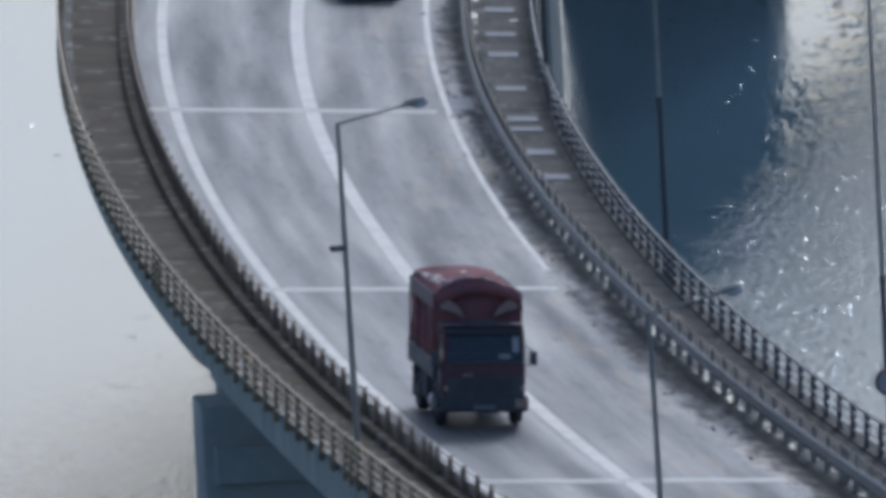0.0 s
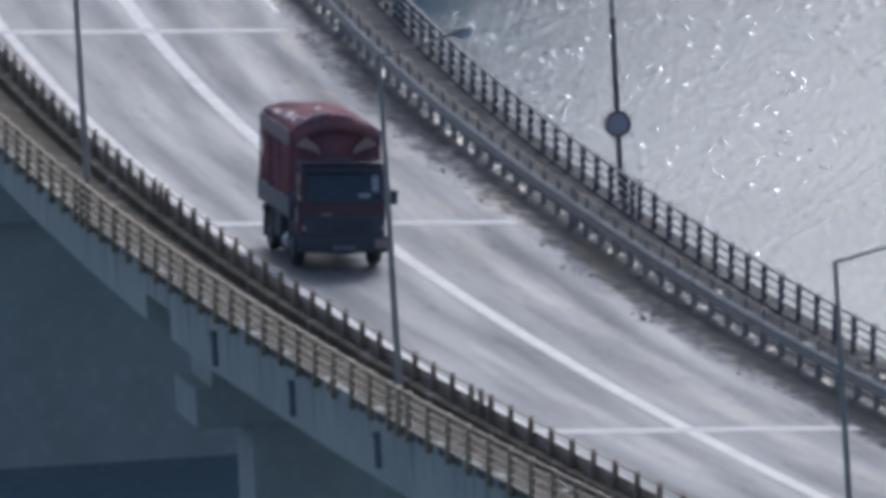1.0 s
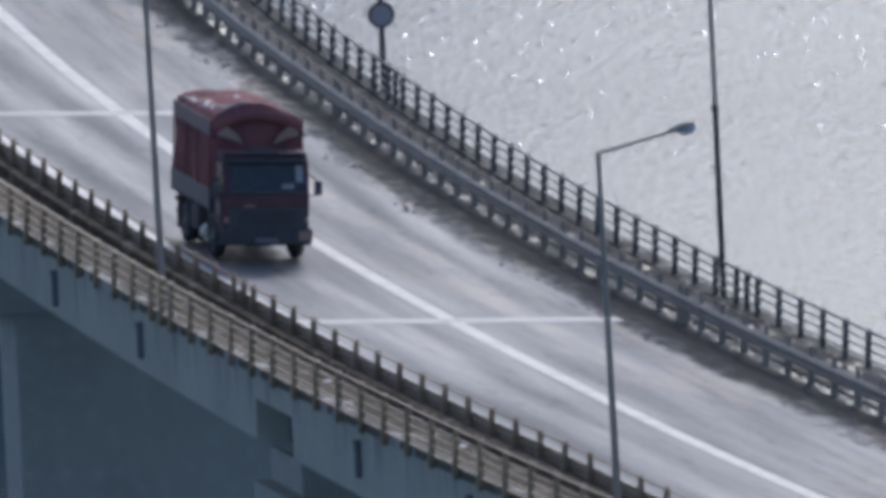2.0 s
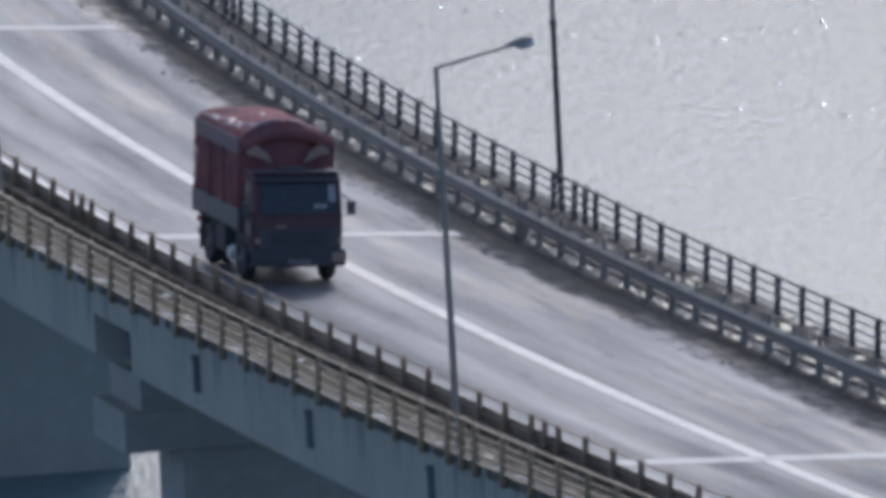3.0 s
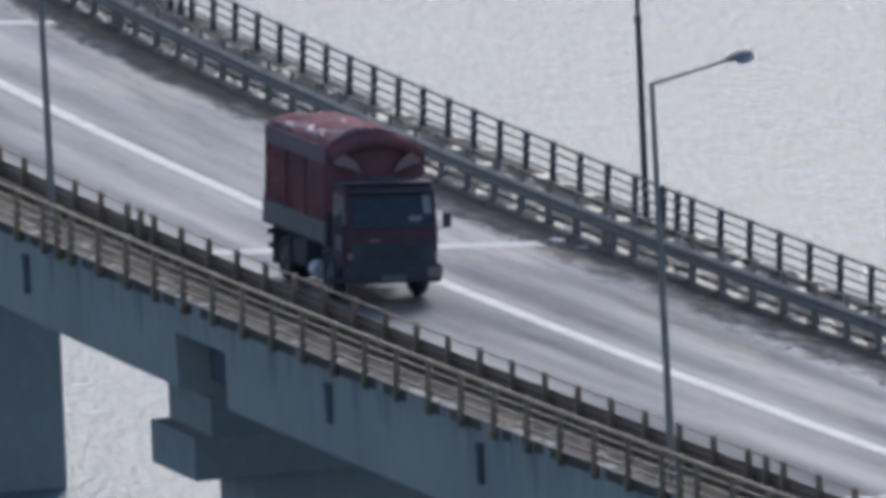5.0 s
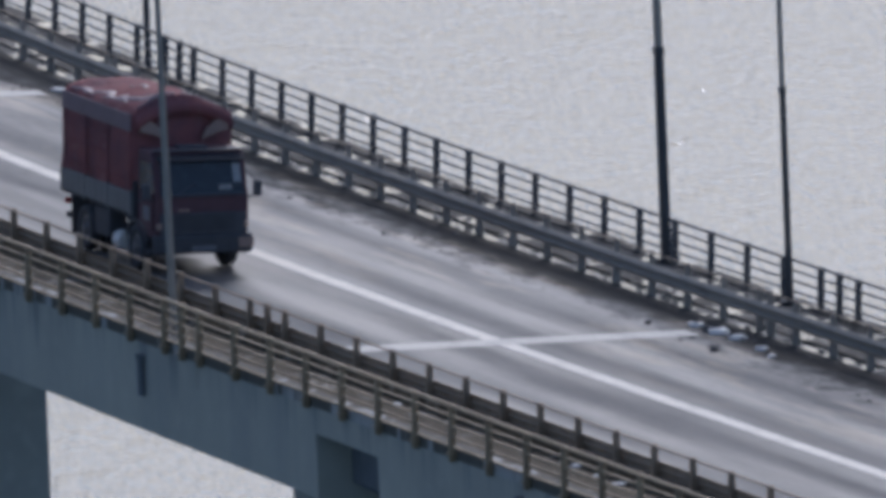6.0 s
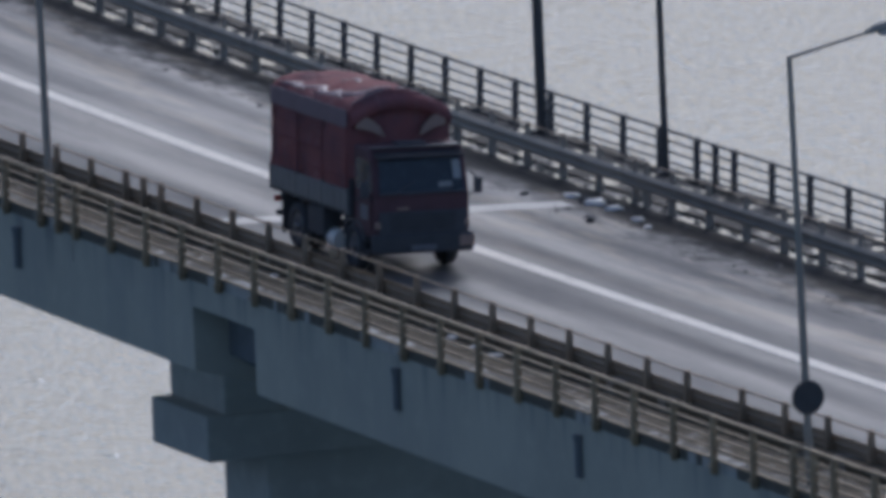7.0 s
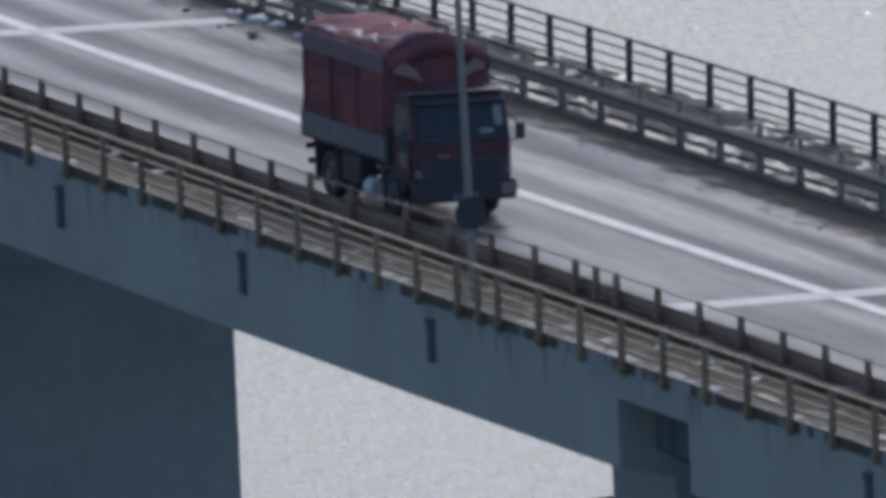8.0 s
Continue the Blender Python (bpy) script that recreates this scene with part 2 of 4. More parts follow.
STEEL = worn("weathered_barrier_steel", (0.40, 0.30, 0.20), 0.65, 0.05, 0.5, 2.0, 0.5)
STEELDARK = worn("grimy_barrier_steel", (0.44, 0.39, 0.32), 0.7, 0.05, 0.5, 2.0, 0.4)
RUST = worn("rusty_rail_paint", (0.46, 0.34, 0.20), 0.65, 0.1, 0.45, 2.0, 0.5)
RAILGREY = worn("dull_grey_rail_paint", (0.16, 0.158, 0.155), 0.6, 0.2, 0.5, 2.0, 0.4)
POLE = worn("lamp_pole_zinc", (0.42, 0.37, 0.30), 0.6, 0.0, 0.6, 1.5)
POLEDARK = worn("dark_pole_paint", (0.10, 0.10, 0.10), 0.5, 0.2, 0.6, 1.5)
LENS = worn("lamp_lens", (0.66, 0.66, 0.66), 0.25, 0, 0.7, 4)
SIGNBACK = worn("sign_back", (0.10, 0.105, 0.11), 0.5, 0.3, 0.6, 3)
SIGNFACE = worn("sign_face_grey", (0.50, 0.455, 0.44), 0.45, 0, 0.7, 3)
SIGNRED = worn("sign_rim_red", (0.22, 0.12, 0.12), 0.45, 0, 0.7, 3)
PLASTIC = worn("white_litter_plastic", (0.98, 0.92, 0.82), 0.55, 0, 0.8, 6)
STONE = worn("loose_stone", (0.11, 0.105, 0.10), 0.9, 0, 0.6, 6)
TARP = tarp_material()
TARPGREY = worn("grey_tarp_panel", (0.21, 0.14, 0.16), 0.5, 0, 0.6, 2)
TARPPALE = worn("pale_tarp_flap", (0.42, 0.29, 0.23), 0.75, 0, 0.7, 3)
# pale tone of the glare on the tarpaulin's folds, put into the colour
FOLDGLARE = worn("tarp_fold_glare", (0.45, 0.32, 0.30), 0.55, 0, 0.7, 3)
BOARD = worn("green_grey_dropside", (0.20, 0.205, 0.205), 0.5, 0, 0.55, 2.5)
CABRED = worn("dark_red_cab_paint", (0.13, 0.065, 0.073), 0.7, 0.0, 0.55, 2)
CABDARK = worn("cab_black_plastic", (0.10, 0.10, 0.108), 0.6, 0, 0.6, 4)
VISOR = worn("visor_black_plastic", (0.03, 0.032, 0.038), 0.8, 0, 0.6, 4)
RUBBER = worn("tyre_rubber", (0.08, 0.08, 0.082), 0.85, 0, 0.6, 5)
RIM = worn("wheel_rim_grey", (0.30, 0.30, 0.30), 0.4, 0.6, 0.5, 6)
CHASSIS = worn("chassis_black", (0.10, 0.10, 0.105), 0.75, 0.2, 0.6, 4)
# pale tone of the windscreen paper and of light painted into the cab
PAPERLIGHT = worn("paper_and_window_light", (0.42, 0.42, 0.41), 0.8, 0, 0.8, 5)
DULLGREY = worn("dull_grey_paint", (0.22, 0.215, 0.23), 0.6, 0, 0.7, 4)
# base colour raised to stand in for the sky mirrored in the glass
GLASS = glass_material("sky_toned_dark_glass", (0.065, 0.075, 0.085))
LAMPGLASS = worn("headlamp_glass", (0.55, 0.56, 0.57), 0.15, 0.2, 0.7, 5)
SEAT = worn("cab_seat_cloth", (0.06, 0.06, 0.07), 0.9, 0, 0.6, 5)
CARPAINT = worn("car_paint_dark_grey", (0.05, 0.055, 0.065), 0.25, 0.4, 0.7, 2)
CARRED = worn("tail_lamp_red", (0.30, 0.02, 0.02), 0.2, 0, 0.7, 5)


# ---------------------------------------------------------------- the line of the bridge
# s runs along the road towards the camera, with an expansion joint every 40 m from s = 0;
# off runs across it, to the viewer's right; the deck tilts down to that side.
SPAN = 40.0
S0, S1 = -400, 400
_s = np.arange(S0 - 20, S1 + 21, 1.0)
_k = np.interp(_s, (-74, -26, 23, 72, 120, 169, 217, 266), (0.0023, 0.00185, 0.00136, 0.00135, 0.00143, 0.00138, 0.00027, -0.0002))
_ref = int(np.argmin(np.abs(_s - 115.84)))
_th = np.cumsum(_k)
_th = _th - _th[_ref] + 0.2248
_x, _y = np.cumsum(np.sin(_th)), np.cumsum(-np.cos(_th))
_x, _y = _x - _x[_ref] - 11.8 + 0.04, _y - _y[_ref] + 686.2 - 0.16
_bank = np.interp(_s, (-24, 41, 106, 171, 236), (0.068, 0.056, 0.068, 0.054, 0.027))


def heading(s):
    return float(np.interp(s, _s, _th))


def at(s, off, h=0.0):
    """A point of the world from the way along the road, the distance across it and the height over it."""
    x, y, th, b = (float(np.interp(s, _s, a)) for a in (_x, _y, _th, _bank))
    return Vector((x + math.cos(th) * off, y + math.sin(th) * off, h - b * off))


def spot(s, off, h=0.0, turn=0.0):
    """An upright pose on the road: x along it towards the camera, y across it to the viewer's right."""
    return Matrix.Translation(at(s, off, h)) @ Matrix.Rotation(heading(s) - math.pi / 2 + radians(turn), 4, "Z")


def tilted(s, off, h=0.0):
    """As spot(), but square to the banked deck."""
    b = float(np.interp(s, _s, _bank))
    return spot(s, off, h) @ Matrix.Rotation(-math.atan(b), 4, "X")


def guard_right(s):
    return float(np.interp(s, (0, 80, 160, 240), (4.35, 4.95, 5.15, 5.4)))


def outer_right(s):
    return float(np.interp(s, (0, 40, 64, 80, 100, 118, 152, 180, 208, 224), (6.05, 6.2, 6.38, 6.55, 6.62, 6.78, 7.02, 7.1, 7.45, 7.7)))


def mast_line(s):
    return float(np.interp(s, (0, 80, 120, 160, 200), (6.08, 6.78, 6.83, 7.13, 7.22)))


def lane_line(s):
    return float(np.interp(s, (-24, 0, 30, 200, 225, 240), (-0.15, -0.12, 0.0, 0.0, 0.22, 0.4)))


def left_line(s):
    return float(np.interp(s, (-24, 25, 47), (-3.72, -3.57, -3.5)))


def right_line(s):
    return float(np.interp(s, (-24, 0, 40), (3.25, 3.42, 3.52)))


def guard_left(s):
    return float(np.interp(s, (150, 170, 200, 228, 237), (-4.56, -4.66, -4.62, -4.56, -4.3)))


GUARD_LEFT, OUTER_LEFT = -4.56, -6.4


# ---------------------------------------------------------------- mesh helpers
def mesh_of(bm, material, smooth=False, name="mesh"):
    me = bpy.data.meshes.new(name)
    bmesh.ops.recalc_face_normals(bm, faces=bm.faces)
    if smooth:
        for f in bm.faces:
            f.smooth = True
    bm.to_mesh(me)
    bm.free()
    for m in (material if isinstance(material, (list, tuple)) else [material]):
        me.materials.append(m)
    return me


def part(name, bm, material, parent=None, label="", smooth=False, m=None):
    """Links a bmesh (or a finished mesh) as one mesh object under a thing or a part."""
    me = bm if isinstance(bm, bpy.types.Mesh) else mesh_of(bm, material, smooth, name)
    ob = new(name, me)
    if parent is not None:
        ob.parent = parent
    if m is not None:
        ob.matrix_basis = m
    return tagged(ob, label)


def thing(name, label, category, group="", kind="", m=None):
    ob = new(name)
    ob.empty_display_size = 0.3
    if m is not None:
        ob.matrix_basis = m
    return tagged(ob, label, category, group, kind)


def box(x0, x1, y0, y1, z0, z1, bevel=0.0, bm=None):
    own = bmesh.new()
    bmesh.ops.create_cube(own, size=1.0)
    for v in own.verts:
        v.co = Vector((x0 if v.co.x < 0 else x1, y0 if v.co.y < 0 else y1, z0 if v.co.z < 0 else z1))
    if bevel:
        bmesh.ops.bevel(own, geom=own.edges[:], offset=bevel, segments=2, profile=0.5, affect="EDGES")
    return join(bm, own)


def join(bm, own):
    if bm is None:
        return own
    me = bpy.data.meshes.new("tmp")
    own.to_mesh(me)
    own.free()
    bm.from_mesh(me)
    bpy.data.meshes.remove(me)
    return bm


def tube(a, b, r0, r1=None, sides=10, bm=None):
    """A tapered rod from a to b."""
    r1 = r0 if r1 is None else r1
    a, b = Vector(a), Vector(b)
    own = bmesh.new()
    bmesh.ops.create_cone(own, cap_ends=True, segments=sides, radius1=r0, radius2=r1, depth=(b - a).length)
    turn = (b - a).to_track_quat("Z", "Y").to_matrix().to_4x4()
    bmesh.ops.transform(own, matrix=Matrix.Translation((a + b) / 2) @ turn, verts=own.verts)
    return join(bm, own)


def extrude_y(profile, y0, y1, bevel=0.0, bm=None):
    """A side view, given as (x, z) points, drawn across from y0 to y1."""
    own = bmesh.new()
    rows = [[own.verts.new((x, y, z)) for x, z in profile] for y in (y0, y1)]
    n = len(profile)
    own.faces.new(rows[0])
    own.faces.new(rows[1][::-1])
    for i in range(n):
        own.faces.new((rows[0][i], rows[1][i], rows[1][(i + 1) % n], rows[0][(i + 1) % n]))
    bmesh.ops.recalc_face_normals(own, faces=own.faces)
    if bevel:
        bmesh.ops.bevel(own, geom=own.edges[:], offset=bevel, segments=2, profile=0.5, affect="EDGES")
    return join(bm, own)


def sweep(section, s0, s1, step=2.0, closed=True):
    """A section of (off, h) points, each a number or a function of s, drawn along the road. The map holds s and off."""
    bm = bmesh.new()
    uv = bm.loops.layers.uv.new("map")
    n = max(1, round((s1 - s0) / step))
    rows, back = [], {}
    for i in range(n + 1):
        s = s0 + (s1 - s0) * i / n
        row = []
        for off, h in section:
            o = off(s) if callable(off) else off
            v = bm.verts.new(at(s, o, h(s) if callable(h) else h))
            back[v] = (s, o)
            row.append(v)
        rows.append(row)
    m = len(section)
    for a, b in zip(rows, rows[1:]):
        for j in range(m if closed else m - 1):
            bm.faces.new((a[j], a[(j + 1) % m], b[(j + 1) % m], b[j]))
    if closed and m > 2:
        bm.faces.new(rows[0])
        bm.faces.new(rows[-1][::-1])
    for f in bm.faces:
        for l in f.loops:
            l[uv].uv = back[l.vert]
    return bm


def bar(off, h, w, t):
    """A rectangular section round (off, h)."""
    o = off if callable(off) else (lambda s, v=off: v)
    return [(lambda s, d=dx: o(s) + d, h + dz) for dx, dz in ((-w / 2, -t / 2), (w / 2, -t / 2), (w / 2, t / 2), (-w / 2, t / 2))]


# ---------------------------------------------------------------- water
def build_water():
    bm = bmesh.new()
    xs, ys = np.linspace(-3000, 3000, 13), np.linspace(-600, 4400, 11)
    grid = [[bm.verts.new((x, y, WATER_Z)) for x in xs] for y in ys]
    for a, b in zip(grid, grid[1:]):
        for j in range(len(xs) - 1):
            bm.faces.new((a[j], a[j + 1], b[j + 1], b[j]))
    ob = part("water", bm, WATER)
    tagged(ob, "wind-rippled silver-grey sea water under the bridge", "water", kind="stuff")


def build_wavelets():
    """Small steep wavelets on the sea, turned and tilted to throw the sun back at the camera."""
    rng = random.Random(3)
    verts, faces = [], []
    for _ in range(70000):
        y = rng.uniform(640, 1010)
        x = rng.uniform(-0.045, 0.055) * y
        if noise.noise(Vector((x * 0.05, y * 0.012, 0))) < rng.uniform(-0.5, 0.6):
            continue
        if rng.random() > min(1.0, max(0.03, (y - 772) / 95)) * min(1.0, max(0.12, (x + 24) / 6)):
            continue        # thinned out to fit where glitter shows in the camera's view
        turn, tilt = rng.gauss(0.75, 0.3), radians(max(3.0, rng.gauss(20.5, 3.5)))
        w, d = rng.uniform(0.014, 0.038), rng.uniform(0.045, 0.12)
        c, q = math.cos(turn), math.sin(turn)
        h = math.tan(tilt) * d
        base = len(verts)
        for u, v, z in ((-w, -d, 0), (w, -d, 0), (w * 0.7, 0, h), (-w * 0.7, 0, h), (-w, d * 4.5, 0), (w, d * 4.5, 0)):
            verts.append((x + c * u - q * v, y + q * u + c * v, WATER_Z - 0.003 + z))
        faces += [(base, base + 1, base + 2, base + 3), (base + 3, base + 2, base + 5, base + 4)]
    me = bpy.data.meshes.new("wavelets")
    me.from_pydata(verts, [], faces)
    me.materials.append(RIPPLE)
    tagged(new("wavelets", me), "steep glittering wavelets on the sea", "water", kind="stuff")


# ---------------------------------------------------------------- bridge
SPANS = range(-10, 10)


def build_road():
    road = part("road", sweep([(GUARD_LEFT - 0.25, 0.0), (lambda s: guard_right(s) + 0.25, 0.0), (lambda s: guard_right(s) + 0.25, -0.09), (GUARD_LEFT - 0.25, -0.09)], S0, S1), ASPHALT)
    tagged(road, "worn light grey asphalt carriageway with darker wheel tracks", "road", kind="structure")
    for name, off, w, a, b, label in (("lane_marking", lane_line, 0.36, S0, S1, "worn solid white centre line on the asphalt"),
                                      ("edge_marking", left_line, 0.27, S0, S1, "white edge line beside the dirty verge"),
                                      ("edge_marking", right_line, 0.16, S0, 36, "faded white edge line beside the low verge")):
        ob = part(name, sweep([(lambda s, f=off, e=w: f(s) - e / 2, 0.005), (lambda s, f=off, e=w: f(s) + e / 2, 0.005)], a, b, closed=False), LINE)
        tagged(ob, label, "road marking", kind="structure")
    for i in SPANS:
        s = i * SPAN
        t = thing("expansion_joint", "pale mortar expansion joint across the carriageway", "expansion joint", "joints of the deck", "structure")
        for a, b in ((-0.40, -0.02), (0.02, 0.40)):
            part("mortar_strip", sweep([(lambda q: guard_left(q) + 0.11, 0.008), (lambda q: guard_right(q) - 1.25, 0.008)], s + a, s + b, 0.5, closed=False), JOINT, t)
        part("steel_gap", sweep([(lambda q: guard_left(q) + 0.11, 0.006), (lambda q: guard_right(q) - 1.25, 0.006)], s - 0.02, s + 0.02, 0.5, closed=False), CHASSIS, t, "dark steel gap")


def hinge(a):
    """Where the girder's half joint begins, past the expansion joint at a."""
    return float(np.interp(a, (120, 240), (8.3, 5.9)))


def fascia(s):
    """The height of the girder's outer lower edge, varied along the bridge to fit the camera's view."""
    return float(np.interp(s, (20, 60, 95, 125, 158, 180, 225), (-0.66, -0.8, -1.32, -1.48, -1.72, -1.82, -1.92)))


def build_span(i):
    a, b = i * SPAN, (i + 1) * SPAN
    t = thing("bridge_span", "weathered grey concrete bridge span with stained side", "bridge span", "bridge spans", "structure")
    h0, h1 = hinge(a), hinge(b)
    part("slab", sweep([(-6.32, -0.1), (lambda s: outer_right(s) + 0.3, -0.1), (lambda s: outer_right(s) + 0.3, -0.5), (lambda s: outer_right(s) - 0.6, -0.62), (-6.32, -0.62)], a + 0.03, b - 0.03), CONCRETE, t)
    part("girder", sweep([(-6.32, -0.62), (lambda s: outer_right(s) - 0.8, -0.62), (lambda s: outer_right(s) - 1.0, -2.36), (-4.3, -2.36), (-6.32, fascia)], a + h0 + 3.4, min(b + h1, S1)), CONCRETE, t)
    part("hinge_web", sweep([(-5.6, -0.62), (4.6, -0.62), (4.6, -2.35), (-4.2, -2.35), (-5.6, -1.6)], a + h0 - 0.02, a + h0 + 3.42), SHADEPIPE, t, "recessed hinge of the girder, its shade painted in")
    for d in (17.9, 27.4, 36.9) if i > 1 else ():
        pipe = tube(at(a + d, -6.37, -0.42), at(a + d, -6.37, -1.15), 0.085, sides=10)
        tube(at(a + d, -6.37, -0.34), at(a + d, -6.37, -0.5), 0.12, 0.09, 10, pipe)
        part("drain_pipe", pipe, SHADEPIPE, t, "dark drain pipe")
    for name, sec, mat in (
        ("walkway", [(lambda s: guard_left(s) - 0.27, -0.1), (lambda s: guard_left(s) - 0.27, 0.06), (-6.05, 0.06), (-6.05, -0.1)], WALK),
        ("walkway", [(lambda s: guard_right(s) + 0.27, -0.1), (lambda s: guard_right(s) + 0.27, 0.06), (lambda s: outer_right(s) - 0.12, 0.06), (lambda s: outer_right(s) - 0.12, -0.1)], WALKDUST),
        ("kerb", [(lambda s: guard_left(s) - 0.265, -0.1), (lambda s: guard_left(s) - 0.255, 0.27), (lambda s: guard_left(s) + 0.07, 0.29), (lambda s: guard_left(s) + 0.10, -0.1)], WALK),
        ("kerb", [(-6.325, -0.1), (-6.325, 0.13), (-6.06, 0.15), (-6.06, -0.1)], PATCHY),
        ("kerb", [(lambda s: outer_right(s) - 0.11, -0.1), (lambda s: outer_right(s) - 0.11, 0.095), (lambda s: outer_right(s) + 0.31, 0.095), (lambda s: outer_right(s) + 0.31, -0.1)], WALKDUST),
    ):
        part(name, sweep(sec, a + 0.04, b - 0.04), mat, t)
    part("gutter_strip", sweep([(lambda s: guard_right(s) - 0.10, 0.012), (lambda s: guard_right(s) + 0.265, 0.012)], a + 0.04, b - 0.04, closed=False), GUTTER, t, "muddy gutter strip with puddles")
    return t


def build_railing(i, off, h0, mat, side):
    """One span of pedestrian railing: posts every two metres, a top rail and thinner rails under it."""
    a, b = i * SPAN, (i + 1) * SPAN
    o = off if callable(off) else (lambda s: off)
    t = thing("railing", ("rust-brown" if side < 0 else "dull grey") + " steel pedestrian railing along the bridge edge", "railing", "bridge railings")
    for k in range(21):
        s = a + 2.0 * k + 0.4 if k < 20 else b - 0.6
        part("post", POST_MESH[side], None, t, m=tilted(s, o(s), h0))
    heights = (0.16, 0.36, 0.56, 0.76, 0.96) if side < 0 else (0.21, 0.42, 0.63, 0.84)
    for k, h in enumerate(heights):
        top = k == len(heights) - 1
        part("top_rail" if top else "rail", sweep(bar(o, h0 + h, 0.055 if top else 0.04, 0.05 if top else 0.04), a + 0.02, b - 0.02), mat, t)


def build_guardrail(i, off, side):
    """One span of crash barrier: posts every two metres, a folded beam on the traffic side and a pipe along the tops."""
    a, b = i * SPAN, (i + 1) * SPAN
    o = off if callable(off) else (lambda s: off)
    d = -side       # towards the traffic
    t = thing("guardrail", "galvanised steel crash barrier with a folded beam", "guardrail", "crash barriers")
    for k in range(21):
        s = a + 2.0 * k + 0.4 if k < 20 else (b - 0.6 if side < 0 else a + 1.0)
        s += 0.6 if side < 0 and s > 230 else 0.0
        part("post", GUARD_POST[side], None, t, m=tilted(s, o(s), 0.0))
    low = 0.08 if side < 0 else 0.0
    face = [(0.08, 0.33), (0.15, 0.39), (0.15, 0.44), (0.08, 0.49), (0.15, 0.55), (0.15, 0.60), (0.08, 0.66)]
    sec = [(lambda s, q=q: o(s) + d * q, h - low) for q, h in face] + [(lambda s, q=q: o(s) + d * (q - 0.012), h - low) for q, h in face[::-1]]
    part("beam", sweep(sec, a + 0.02, b - 0.02), STEEL if side < 0 else STEELDARK, t)
    part("top_pipe", sweep(bar(o, 0.87, *((0.03, 0.03) if side < 0 else (0.025, 0.025))), a + 0.02, b - 0.02), STEEL, t)


def build_pier(s):
    wide = 2.7 if s == SPAN else 0.0       # the second pier reaches out nearly to the deck's edge
    t = thing("bridge_pier", "massive dark concrete pier with a stepped cap", "bridge pier", "bridge piers", m=spot(s, 0.22, 0.0))
    # local x along the road, local y across it
    b = float(np.interp(s, _s, _bank))
    part("shaft", box(-1.25, 1.25, -3.16 - wide, 3.12 + wide, WATER_Z - 2.0, -4.28 + wide * 0.7, 0.06), PIER, t)
    cap = extrude_y([(-1.6, -3.4), (1.6, -3.4), (1.6, -4.32), (-1.6, -4.32)], -4.5 - wide * 0.4, 4.5 + wide * 0.4, 0.04)
    part("cap", cap, PIER, t)
    part("upstand", box(-1.55, 1.55, -4.1, 4.1, -3.41, -2.36 - 4.3 * b, 0.03), PIER, t)
    for y in (-3.4, -1.2, 1.2, 3.4):
        for x in (-1.0, 1.0):
            part("bearing", box(x - 0.25, x + 0.25, y - 0.3, y + 0.3, -3.41, -2.36 - b * y, 0.02), CHASSIS, t)
    return t


def post_mesh(w, d, h, mat, low=0.0):
    bm = box(-w / 2, w / 2, -d / 2, d / 2, low, h, 0.012)
    box(-w * 0.9, w * 0.9, -d * 0.9, d * 0.9, 0.0, 0.02, 0.0, bm)
    return mesh_of(bm, mat)


POST_MESH = {-1: post_mesh(0.12, 0.12, 0.98, RUST, -0.14), 1: post_mesh(0.10, 0.12, 0.87, RAILGREY)}


def wedge_post(w, d, h, mat):
    """A barrier post that narrows to its top."""
    bm = box(-w / 2, w / 2, -d / 2, d / 2, 0.0, h, 0.008)
    for v in bm.verts:
        if v.co.z > h * 0.5:
            v.co.x *= 0.5
            v.co.y *= 0.6
    return mesh_of(bm, mat)


GUARD_POST = {-1: wedge_post(0.16, 0.17, 0.9, STEEL), 1: wedge_post(0.13, 0.15, 0.90, STEELDARK)}


